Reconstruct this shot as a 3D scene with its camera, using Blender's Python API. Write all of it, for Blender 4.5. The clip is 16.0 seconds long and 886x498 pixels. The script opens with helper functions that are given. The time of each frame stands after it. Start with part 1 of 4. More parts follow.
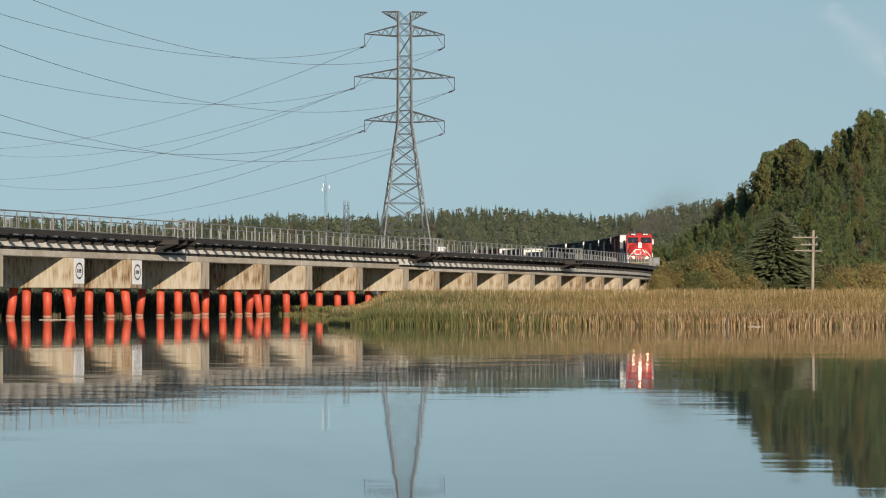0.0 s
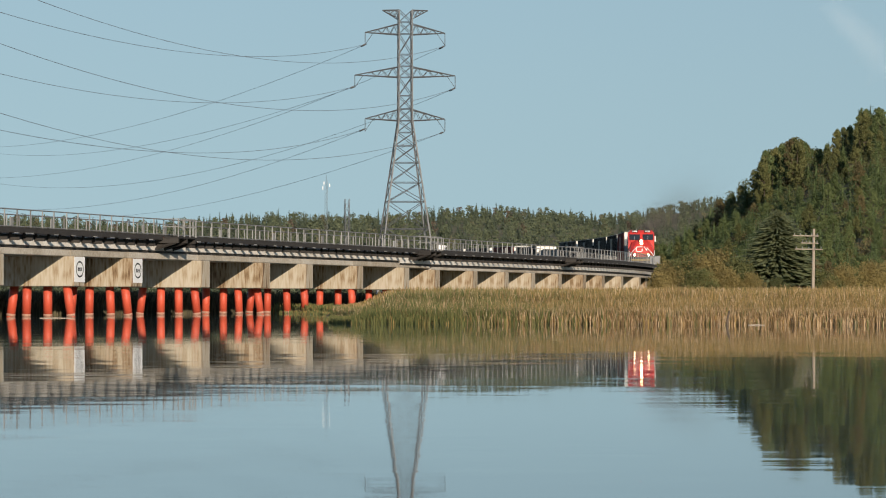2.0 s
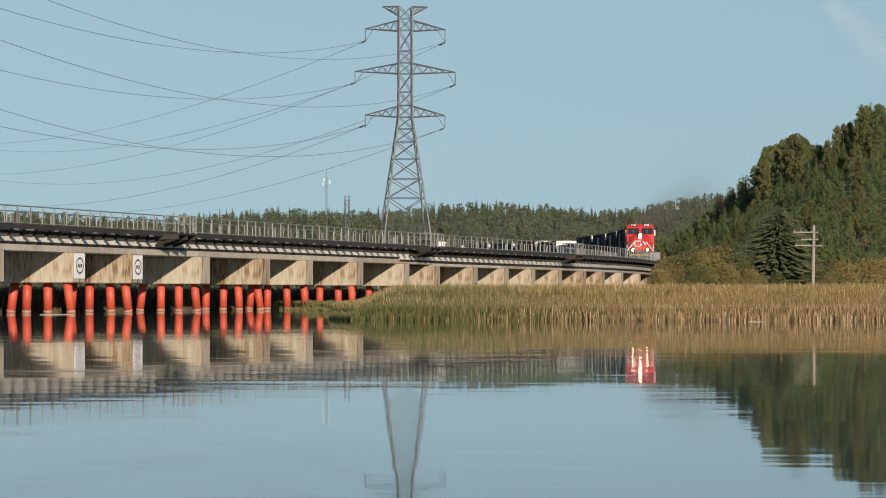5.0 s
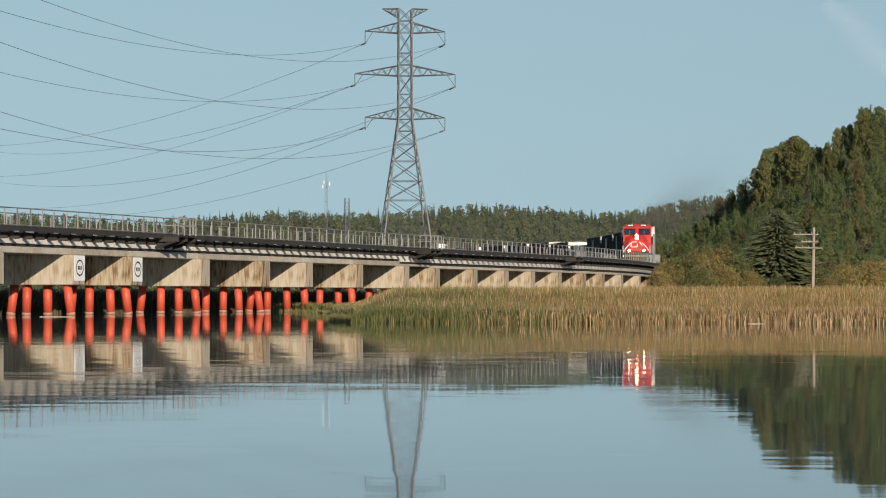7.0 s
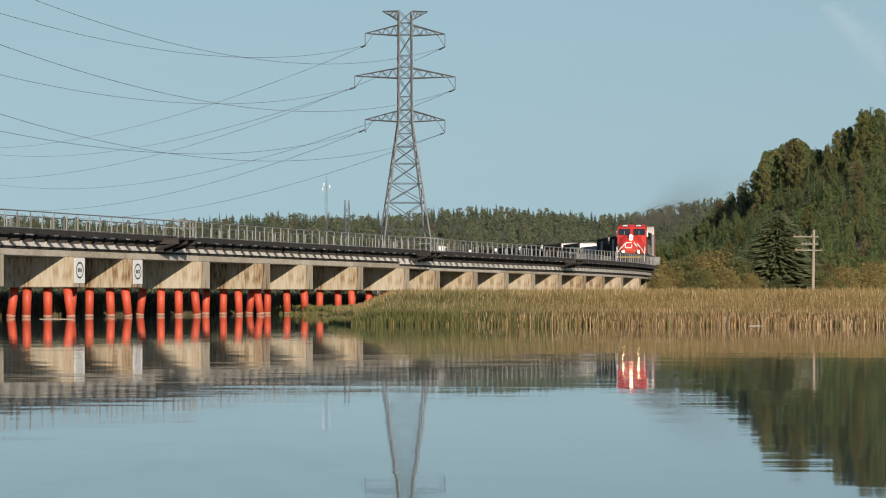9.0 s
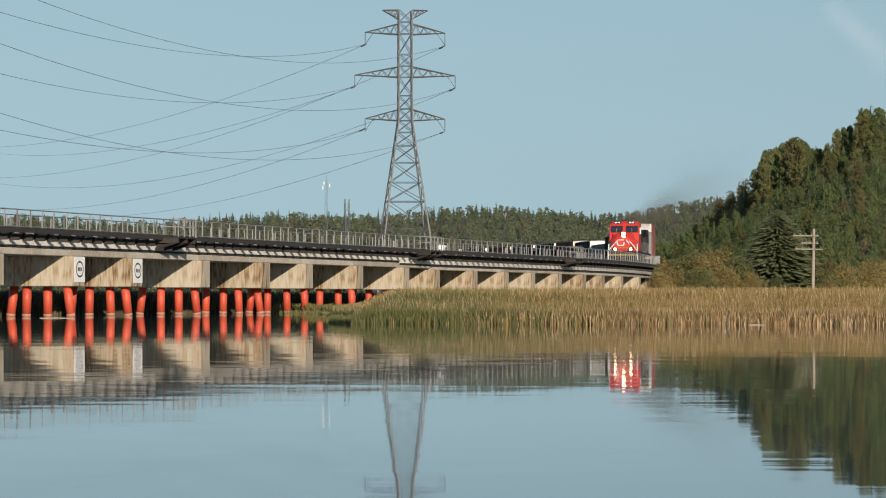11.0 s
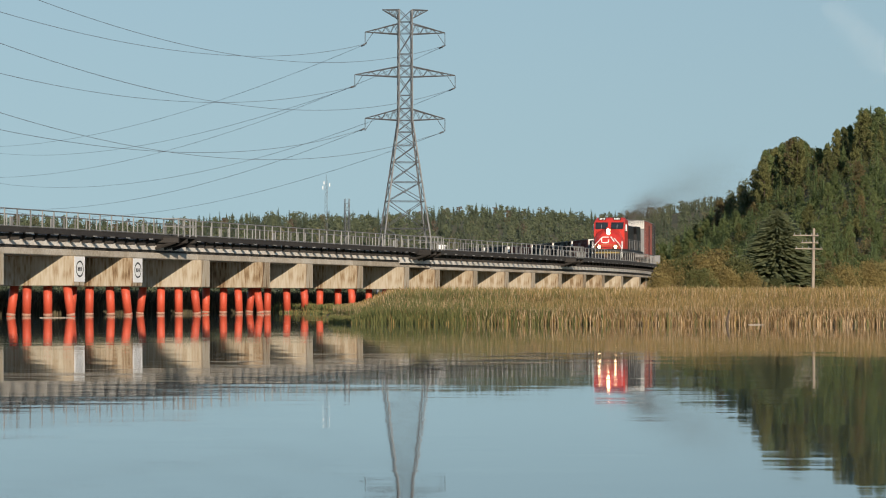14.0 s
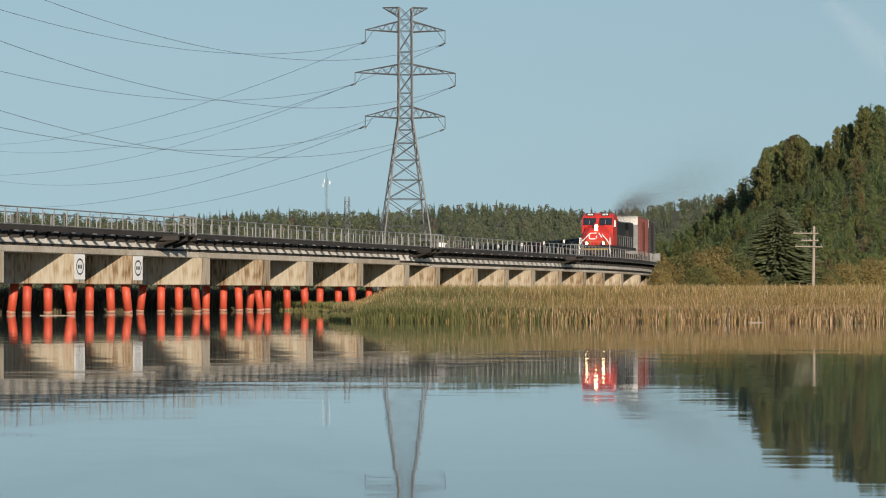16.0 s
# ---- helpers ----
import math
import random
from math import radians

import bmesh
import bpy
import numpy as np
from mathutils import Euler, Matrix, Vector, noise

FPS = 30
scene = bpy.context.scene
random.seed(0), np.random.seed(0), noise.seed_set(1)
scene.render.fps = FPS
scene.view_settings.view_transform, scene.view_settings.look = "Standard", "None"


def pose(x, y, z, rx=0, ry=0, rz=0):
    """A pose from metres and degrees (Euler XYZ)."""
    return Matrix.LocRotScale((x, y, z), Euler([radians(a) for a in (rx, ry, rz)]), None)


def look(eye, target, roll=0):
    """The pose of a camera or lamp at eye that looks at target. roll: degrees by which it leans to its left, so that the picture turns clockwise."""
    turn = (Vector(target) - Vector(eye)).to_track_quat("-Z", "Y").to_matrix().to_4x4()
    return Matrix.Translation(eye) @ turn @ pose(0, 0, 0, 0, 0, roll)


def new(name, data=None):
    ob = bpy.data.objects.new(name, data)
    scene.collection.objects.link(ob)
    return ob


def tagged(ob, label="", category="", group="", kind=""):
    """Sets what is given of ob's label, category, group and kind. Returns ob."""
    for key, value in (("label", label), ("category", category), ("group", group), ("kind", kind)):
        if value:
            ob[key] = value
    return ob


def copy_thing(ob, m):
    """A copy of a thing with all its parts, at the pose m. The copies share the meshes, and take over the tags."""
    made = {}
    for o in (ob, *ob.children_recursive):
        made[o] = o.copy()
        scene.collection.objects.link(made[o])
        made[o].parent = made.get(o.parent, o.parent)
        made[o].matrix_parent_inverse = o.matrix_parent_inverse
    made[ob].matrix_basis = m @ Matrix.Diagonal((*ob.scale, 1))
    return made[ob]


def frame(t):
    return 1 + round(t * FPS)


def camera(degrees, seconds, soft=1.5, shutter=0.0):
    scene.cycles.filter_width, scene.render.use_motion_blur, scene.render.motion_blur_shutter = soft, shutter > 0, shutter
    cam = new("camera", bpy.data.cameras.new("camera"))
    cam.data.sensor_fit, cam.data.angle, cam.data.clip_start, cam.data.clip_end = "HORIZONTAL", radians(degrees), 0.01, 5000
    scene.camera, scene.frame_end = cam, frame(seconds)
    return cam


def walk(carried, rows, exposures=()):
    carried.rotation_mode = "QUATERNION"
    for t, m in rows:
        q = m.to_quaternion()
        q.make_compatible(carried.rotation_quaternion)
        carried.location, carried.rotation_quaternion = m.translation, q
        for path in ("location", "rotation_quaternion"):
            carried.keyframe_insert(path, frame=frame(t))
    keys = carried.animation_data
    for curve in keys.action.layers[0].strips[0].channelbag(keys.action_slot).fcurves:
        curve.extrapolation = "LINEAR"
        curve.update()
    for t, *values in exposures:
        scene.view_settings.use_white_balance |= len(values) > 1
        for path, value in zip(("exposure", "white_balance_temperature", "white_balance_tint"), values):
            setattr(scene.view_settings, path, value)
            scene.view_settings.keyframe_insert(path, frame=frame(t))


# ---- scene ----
# World: x to the right, y away from the camera, z up; the water lies at WATER_Z.
EYE_Z, WATER_Z = 0.85, -0.11
LENS = 2 * math.degrees(math.atan(784 / 6000))
cam = camera(LENS, 16.0, soft=1.1)


def aim(sway, nod):
    """Pose of the tripod camera, with its small sway to the side and nod up and down."""
    pitch = math.degrees(math.atan((89 + nod) / 6000))
    yaw = math.degrees(math.atan(sway / 6000))
    return pose(0, 0, EYE_Z, 90 + pitch, 0, yaw)


SHAKE = [(0.0, -0.9, 1.7), (0.5, -1.3, 1.5), (1.0, 1.5, -8.8), (1.5, 1.5, -8.8), (2.0, 0.0, -1.1), (2.5, -0.9, 5.0),
         (3.0, -0.7, 4.4), (3.5, 0.0, 0.0), (4.0, 0.5, -8.5), (4.6, 0.3, -8.2), (6.5, 0.0, -4.2), (7.0, 0.0, -3.5),
         (7.5, 0.0, -1.1), (8.0, 0.0, -1.1), (8.5, 0.0, -0.6), (9.0, 0.0, 0.6), (11.5, 0.0, -2.0), (12.0, 0.0, -2.6),
         (12.5, 0.0, -2.6), (13.0, 0.0, -2.6), (13.5, 0.0, -2.6), (14.0, 0.0, -1.8), (14.5, 0.0, -1.1),
         (15.0, 0.0, -1.1), (15.5, 0.0, -2.2), (16.0, 0.3, -5.7)]
walk(cam, [(t, aim(a, b)) for t, a, b in SHAKE], exposures=((0.0, 0.0, 6400, 14), (16.0, 0.0, 6400, 14)))

# ---- light ----
SUN_AZ, SUN_EL = radians(164), radians(17.8)   # azimuth clockwise from +y
world = bpy.data.worlds.new("sky")
scene.world = world
world.use_nodes = True
sky = world.node_tree.nodes.new("ShaderNodeTexSky")
sky.sky_type = "NISHITA"
sky.sun_disc = False
sky.sun_elevation, sky.sun_rotation = SUN_EL, SUN_AZ
sky.air_density, sky.dust_density, sky.ozone_density = 1.2, 0.0, 3.3
sky.altitude = 1300
# low haze evens the sky out towards the horizon: the height in the sky never falls below a soft floor
turn_in = world.node_tree.nodes.new("ShaderNodeTexCoord")
split = world.node_tree.nodes.new("ShaderNodeSeparateXYZ")
join = world.node_tree.nodes.new("ShaderNodeCombineXYZ")
world.node_tree.links.new(turn_in.outputs["Generated"], split.inputs[0])
last = split.outputs[2]
for op, b in (("MULTIPLY", 0.5), ("POWER", 2.0), ("ADD", 0.08 ** 2), ("SQRT", 0.0)):
    step = world.node_tree.nodes.new("ShaderNodeMath")
    step.operation = op
    step.inputs[1].default_value = b
    world.node_tree.links.new(last, step.inputs[0])
    last = step.outputs[0]
for i in (0, 1):
    world.node_tree.links.new(split.outputs[i], join.inputs[i])
world.node_tree.links.new(last, join.inputs[2])
world.node_tree.links.new(join.outputs[0], sky.inputs[0])
back = world.node_tree.nodes["Background"]
back.inputs[1].default_value = 0.069
world.node_tree.links.new(sky.outputs[0], back.inputs[0])
sun_data = bpy.data.lights.new("sun", "SUN")
sun_data.energy, sun_data.angle, sun_data.color = 5.0, radians(0.6), (1.0, 0.86, 0.66)
sun = new("sun", sun_data)
sun.matrix_world = look((60 * math.sin(SUN_AZ), 60 * math.cos(SUN_AZ), 60 * math.tan(SUN_EL)), (0, 0, 0))


# ---- materials ----
def mat(name, a, b=None, rough=0.8, metal=0.0, scale=2.0, fine=30.0, bump=0.15, dist=0.02, stretch=(1, 1, 1), emit=0, island=0.0,
        obj=0.0, trans=0.0, contrast=0.3, spec=0.4):
    """Two-tone procedural surface: large stains and fine grain, with a small relief."""
    m = bpy.data.materials.new(name)
    m.use_nodes = True
    nt = m.node_tree
    n, l = nt.nodes, nt.links
    p = n["Principled BSDF"]
    p.inputs["Roughness"].default_value, p.inputs["Metallic"].default_value = rough, metal
    p.inputs["Specular IOR Level"].default_value = spec
    b = b or tuple(v * 0.7 for v in a)
    tc = n.new("ShaderNodeTexCoord")
    mp = n.new("ShaderNodeMapping")
    mp.inputs["Scale"].default_value = stretch
    l.new(tc.outputs["Object"], mp.inputs[0])
    n1 = n.new("ShaderNodeTexNoise")
    n1.inputs["Scale"].default_value, n1.inputs["Detail"].default_value = scale, 5
    n2 = n.new("ShaderNodeTexNoise")
    n2.inputs["Scale"].default_value, n2.inputs["Detail"].default_value = fine, 3
    l.new(mp.outputs[0], n1.inputs["Vector"])
    l.new(mp.outputs[0], n2.inputs["Vector"])
    add = n.new("ShaderNodeMath")
    add.operation = "MULTIPLY_ADD"
    add.inputs[1].default_value = 0.5
    l.new(n2.outputs["Fac"], add.inputs[0])
    half = n.new("ShaderNodeMath")
    half.operation = "MULTIPLY"
    half.inputs[1].default_value = 0.5
    l.new(n1.outputs["Fac"], half.inputs[0])
    l.new(half.outputs[0], add.inputs[2])
    fac = add.outputs[0]
    ramp = n.new("ShaderNodeValToRGB")
    e = ramp.color_ramp.elements
    e[0].position, e[1].position = 0.5 - contrast / 2, 0.5 + contrast / 2
    e[0].color, e[1].color = (*b, 1), (*a, 1)
    for k, sock in ((island, "geo"), (obj, "obj")):
        if k:
            g = n.new("ShaderNodeNewGeometry") if sock == "geo" else n.new("ShaderNodeObjectInfo")
            out = g.outputs["Random Per Island"] if sock == "geo" else g.outputs["Random"]
            sub = n.new("ShaderNodeMath")
            sub.operation = "MULTIPLY_ADD"
            sub.inputs[1].default_value, sub.inputs[2].default_value = k, -k / 2
            l.new(out, sub.inputs[0])
            ad = n.new("ShaderNodeMath")
            l.new(fac, ad.inputs[0])
            l.new(sub.outputs[0], ad.inputs[1])
            fac = ad.outputs[0]
    l.new(fac, ramp.inputs[0])
    l.new(ramp.outputs[0], p.inputs["Base Color"])
    if bump:
        bp = n.new("ShaderNodeBump")
        bp.inputs["Strength"].default_value, bp.inputs["Distance"].default_value = bump, dist
        l.new(n2.outputs["Fac"], bp.inputs["Height"])
        l.new(bp.outputs[0], p.inputs["Normal"])
    if emit:
        p.inputs["Emission Color"].default_value = (*a, 1)
        p.inputs["Emission Strength"].default_value = emit
    if trans:
        tr = n.new("ShaderNodeBsdfTranslucent")
        mx = n.new("ShaderNodeMixShader")
        mx.inputs[0].default_value = trans
        l.new(ramp.outputs[0], tr.inputs[0])
        l.new(p.outputs[0], mx.inputs[1])
        l.new(tr.outputs[0], mx.inputs[2])
        l.new(mx.outputs[0], n["Material Output"].inputs[0])
    return m


def ramp_stops(m, stops):
    """Replace a material's two tones by several (position, colour)."""
    r = next(x for x in m.node_tree.nodes if x.bl_idname == "ShaderNodeValToRGB").color_ramp
    while len(r.elements) > 1:
        r.elements.remove(r.elements[-1])
    r.elements[0].position, r.elements[0].color = stops[0][0], (*stops[0][1], 1)
    for pos, c in stops[1:]:
        r.elements.new(pos).color = (*c, 1)
    return m


def water_material():
    m = bpy.data.materials.new("still_water")
    m.use_nodes = True
    n, l = m.node_tree.nodes, m.node_tree.links
    p = n["Principled BSDF"]
    p.inputs["Base Color"].default_value = (0.05, 0.07, 0.068, 1)
    p.inputs["Roughness"].default_value, p.inputs["IOR"].default_value = 0.027, 1.333
    tc = n.new("ShaderNodeTexCoord")
    total = None
    for sc, amp in (((0.10, 0.5, 1), 0.0010), ((0.35, 1.6, 1), 0.0012), ((1.3, 4.6, 1), 0.0016), ((0.02, 0.06, 1), 0.0005)):
        mp = n.new("ShaderNodeMapping")
        mp.inputs["Scale"].default_value = sc
        l.new(tc.outputs["Object"], mp.inputs[0])
        t = n.new("ShaderNodeTexNoise")
        t.inputs["Scale"].default_value, t.inputs["Detail"].default_value = 1.0, 2
        l.new(mp.outputs[0], t.inputs["Vector"])
        s = n.new("ShaderNodeVectorMath")
        s.operation = "SUBTRACT"
        s.inputs[1].default_value = (0.5, 0.5, 0.5)
        l.new(t.outputs["Color"], s.inputs[0])
        k = n.new("ShaderNodeVectorMath")
        k.operation = "MULTIPLY"
        k.inputs[1].default_value = (amp * 4, amp * 4, 0)
        l.new(s.outputs[0], k.inputs[0])
        if total:
            a = n.new("ShaderNodeVectorMath")
            l.new(total, a.inputs[0])
            l.new(k.outputs[0], a.inputs[1])
            total = a.outputs[0]
        else:
            total = k.outputs[0]
    up = n.new("ShaderNodeVectorMath")
    up.inputs[1].default_value = (0, 0, 1)
    l.new(total, up.inputs[0])
    nm = n.new("ShaderNodeVectorMath")
    nm.operation = "NORMALIZE"
    l.new(up.outputs[0], nm.inputs[0])
    l.new(nm.outputs[0], p.inputs["Normal"])
    return m


WATER = water_material()
SOIL = mat("grassy_soil", (0.16, 0.13, 0.06), (0.07, 0.075, 0.03), scale=0.05, fine=1.5, rough=0.95)
CONCRETE = ramp_stops(mat("weathered_concrete", (0.68, 0.60, 0.47), scale=0.7, fine=3.4, contrast=0.2, stretch=(2.2, 2.2, 0.33), obj=0.1),
                      [(0.36, (0.13, 0.075, 0.038)), (0.43, (0.27, 0.19, 0.11)), (0.50, (0.40, 0.33, 0.235)), (0.62, (0.50, 0.45, 0.36))])
SLAB = mat("sooty_concrete", (0.84, 0.81, 0.75), (0.60, 0.56, 0.50), scale=0.9, fine=7, contrast=0.35, obj=0.15)
BEAM = mat("pale_concrete_beam", (0.56, 0.52, 0.45), (0.33, 0.28, 0.21), scale=0.6, fine=8, contrast=0.3, obj=0.2)
# also lent to the strips and bands that stand in for shadow
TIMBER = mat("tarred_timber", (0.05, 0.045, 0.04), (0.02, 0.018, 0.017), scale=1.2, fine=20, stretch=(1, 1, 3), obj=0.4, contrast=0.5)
PILE = mat("orange_painted_steel", (0.68, 0.11, 0.056), (0.50, 0.078, 0.042), scale=1.2, fine=14, rough=0.5, contrast=0.4, obj=0.3)
COLLAR = mat("waterline_scale", (0.50, 0.30, 0.22), (0.34, 0.17, 0.12), scale=6)
STEEL = mat("galvanised_rail", (0.36, 0.36, 0.345), (0.18, 0.178, 0.17), scale=3, rough=0.6, metal=0.1, obj=0.3)
LATTICE = mat("galvanised_steel", (0.17, 0.18, 0.185), (0.10, 0.105, 0.11), scale=1.0, rough=0.6, metal=0.3, bump=0)
WIRE = mat("aluminium_wire", (0.22, 0.23, 0.24), (0.16, 0.16, 0.17), rough=0.5, metal=0.5, bump=0)
WHITE = mat("white_sign_paint", (0.90, 0.90, 0.89), (0.83, 0.83, 0.82), scale=2, rough=0.5, bump=0.02)
BLACK = mat("black_paint", (0.018, 0.018, 0.02), (0.01, 0.01, 0.011), scale=1.5, rough=0.45, bump=0.03)
RED = mat("red_loco_paint", (0.60, 0.045, 0.032), (0.47, 0.034, 0.026), scale=1.0, rough=0.35, bump=0.02)
BALLAST = mat("ballast_stone", (0.24, 0.22, 0.20), (0.12, 0.11, 0.10), scale=3, fine=18, bump=0.6, dist=0.05)
RAILSTEEL = mat("rail_steel", (0.16, 0.11, 0.08), (0.09, 0.06, 0.045), rough=0.5, metal=0.6)
OXIDE = mat("oxide_red_car", (0.20, 0.055, 0.042), (0.13, 0.04, 0.035), scale=0.8, fine=6, rough=0.6)
CREAM = mat("cream_panel", (0.90, 0.87, 0.80), (0.80, 0.76, 0.68), scale=1.5, rough=0.6)
GREY = mat("grey_panel", (0.30, 0.31, 0.31), (0.20, 0.20, 0.20), scale=1.5, rough=0.6)
GLASS = mat("cab_glass", (0.03, 0.035, 0.04), (0.02, 0.022, 0.025), rough=0.05, bump=0, spec=0.8)
LAMP = mat("burning_lamp", (1.0, 0.70, 0.36), (1.0, 0.70, 0.36), emit=14, bump=0)
YELLOW = mat("yellow_paint", (0.36, 0.27, 0.08), (0.25, 0.18, 0.06), scale=3)
WOOD = mat("grey_pole_wood", (0.42, 0.36, 0.29), (0.26, 0.21, 0.16), scale=2, fine=20, stretch=(4, 4, 0.5))
BARK = mat("bark", (0.13, 0.10, 0.07), (0.06, 0.045, 0.03), scale=3, stretch=(3, 3, 0.6))


# ---- mesh helpers ----
def finish(name, bm, material, parent=None, label="", smooth=False):
    me = bpy.data.meshes.new(name)
    bmesh.ops.recalc_face_normals(bm, faces=bm.faces[:])
    bm.to_mesh(me)
    bm.free()
    for mm in (material if isinstance(material, (list, tuple)) else [material]):
        me.materials.append(mm)
    if smooth:
        me.polygons.foreach_set("use_smooth", [True] * len(me.polygons))
    ob = new(name, me)
    if parent:
        ob.parent = parent
    if label:
        ob["label"] = label
    return ob


def part(name, bm, material, parent, label="", smooth=False):
    return finish(name, bm, material, parent, label, smooth)


def same(name, me, parent, m, label=""):
    """Another object on a mesh that is already there."""
    ob = new(name, me)
    ob.parent = parent
    ob.matrix_basis = m
    if label:
        ob["label"] = label
    return ob


def raw(name, verts, faces, material, parent=None, mats=None):
    me = bpy.data.meshes.new(name)
    me.from_pydata(verts, [], faces)
    for mm in (material if isinstance(material, (list, tuple)) else [material]):
        me.materials.append(mm)
    if mats is not None:
        me.polygons.foreach_set("material_index", mats)
    me.update()
    ob = new(name, me)
    if parent:
        ob.parent = parent
    return ob


def box(bm, x0, x1, y0, y1, z0, z1, mi=0, bevel=0.0, m=None):
    v = [bm.verts.new((x, y, z)) for x in (x0, x1) for y in (y0, y1) for z in (z0, z1)]
    fs = [bm.faces.new([v[i] for i in q]) for q in ((0, 1, 3, 2), (4, 6, 7, 5), (0, 4, 5, 1), (2, 3, 7, 6), (0, 2, 6, 4), (1, 5, 7, 3))]
    for f in fs:
        f.material_index = mi
    if bevel:
        es = list({e for f in fs for e in f.edges})
        r = bmesh.ops.bevel(bm, geom=es, offset=bevel, segments=1, affect="EDGES")
        v = list({x for f in r["faces"] for x in f.verts} | {x for x in v if x.is_valid})
        for f in r["faces"]:
            f.material_index = mi
    if m:
        bmesh.ops.transform(bm, matrix=m, verts=[x for x in v if x.is_valid])
    return v


def bar(bm, a, b, r, seg=5, r2=None, mi=0, caps=True):
    """A round bar from a to b."""
    a, b = Vector(a), Vector(b)
    q = (b - a).to_track_quat("Z", "Y")
    r2 = r if r2 is None else r2
    rings = []
    for c, rr in ((a, r), (b, r2)):
        rings.append([bm.verts.new(c + q @ Vector((rr * math.cos(2 * math.pi * i / seg), rr * math.sin(2 * math.pi * i / seg), 0))) for i in range(seg)])
    for i in range(seg):
        j = (i + 1) % seg
        bm.faces.new((rings[0][i], rings[0][j], rings[1][j], rings[1][i])).material_index = mi
    if caps:
        bm.faces.new(rings[0][::-1]).material_index = mi
        bm.faces.new(rings[1]).material_index = mi


def prism(bm, pts, x0, x1, mi=0):
    """Extrude a (y, z) outline from x0 to x1."""
    a = [bm.verts.new((x0, y, z)) for y, z in pts]
    b = [bm.verts.new((x1, y, z)) for y, z in pts]
    k = len(pts)
    for i in range(k):
        j = (i + 1) % k
        bm.faces.new((a[i], a[j], b[j], b[i])).material_index = mi
    bm.faces.new(a[::-1]).material_index = mi
    bm.faces.new(b).material_index = mi


# ---- the line of the track ----
APEX_X, APEX_Y, RADIUS, PHI0 = 23.626, 418.88, 513.8, -0.252
DECK_Z, RAIL_Z = 4.386, 4.10


def track(s):
    """Centre of the track at s metres past the curve's apex (negative: towards the camera): x, y and the angle of its outward normal."""
    s0 = PHI0 * RADIUS
    ph = PHI0 if s < s0 else s / RADIUS
    d = min(s - s0, 0)
    return (APEX_X - RADIUS + RADIUS * math.cos(ph) - d * math.sin(ph), APEX_Y + RADIUS * math.sin(ph) + d * math.cos(ph), ph)


def at(s, n=0.0, z=0.0):
    x, y, ph = track(s)
    return Vector((x + n * math.cos(ph), y + n * math.sin(ph), z))


def on_track(s, n=0.0, z=0.0):
    """Pose on the track: local x points outward (right), y along the track away from the camera."""
    x, y, ph = track(s)
    return Matrix.Translation((x + n * math.cos(ph), y + n * math.sin(ph), z)) @ Matrix.Rotation(ph, 4, "Z")


def sweep(bm, outline, s0, s1, step=2.0, mi=0):
    """Sweep an (n, z) outline along the track."""
    k = max(1, math.ceil((s1 - s0) / step))
    rings = [[bm.verts.new(at(s0 + (s1 - s0) * i / k, n, z)) for n, z in outline] for i in range(k + 1)]
    m = len(outline)
    for a, b in zip(rings, rings[1:]):
        for i in range(m):
            j = (i + 1) % m
            bm.faces.new((a[i], a[j], b[j], b[i])).material_index = mi
    bm.faces.new(rings[0][::-1]).material_index = mi
    bm.faces.new(rings[-1]).material_index = mi


def rect(n0, n1, z0, z1):
    return [(n0, z0), (n1, z0), (n1, z1), (n0, z1)]


# ---- ground and water ----
SHORE = [(-900, 700), (-120, 330), (-60, 275), (-25, 246), (-12.5, 230), (-8.6, 213), (-7.0, 206), (-5.6, 175), (-4.5, 135), (-3.4, 128), (0.3, 126), (5, 125.5),
         (15.3, 123), (34, 108), (85, 62), (130, -60), (900, -700)]


def shore(x):
    for (xa, ya), (xb, yb) in zip(SHORE, SHORE[1:]):
        if x <= xb:
            return ya + (yb - ya) * (x - xa) / (xb - xa)
    return SHORE[-1][1]


def sstep(t):
    t = min(1, max(0, t))
    return t * t * (3 - 2 * t)


def land(x, y):
    """Height of the ground."""
    d = y - shore(x)
    d2 = -8 - y
    z = -1.5 + 1.75 * sstep((max(d - 3.5, d2) + 4) / 6)
    if d > 0:
        z += 0.5 * sstep(d / 200)
        # wooded hill beyond the bridge's end
        z += 25 * sstep((x - 27) / 48) * sstep((y - 385) / 215) * sstep((900 - y) / 250)
        # far ridge
        z += (32.6 - 1.0 * math.exp(-((x - 45) / 28) ** 2) + 7 * sstep((x - 60) / 60) + 1.5 * math.sin(x / 37 + 1) + 1.2 * math.sin(x / 16)) * sstep((y - 640) / 860) * (0.91 + 0.09 * sstep((x + 150) / 130))
        # track embankment
        ph = math.atan2(y - APEX_Y, x - APEX_X + RADIUS)
        s = ph * RADIUS
        if -62 < s < 400:
            off = abs(math.hypot(x - APEX_X + RADIUS, y - APEX_Y) - RADIUS)
            e = 3.72 * sstep((s + 62) / 8)
            z = max(z, min(e, e - (off - 3.4) / 1.6))
    return z


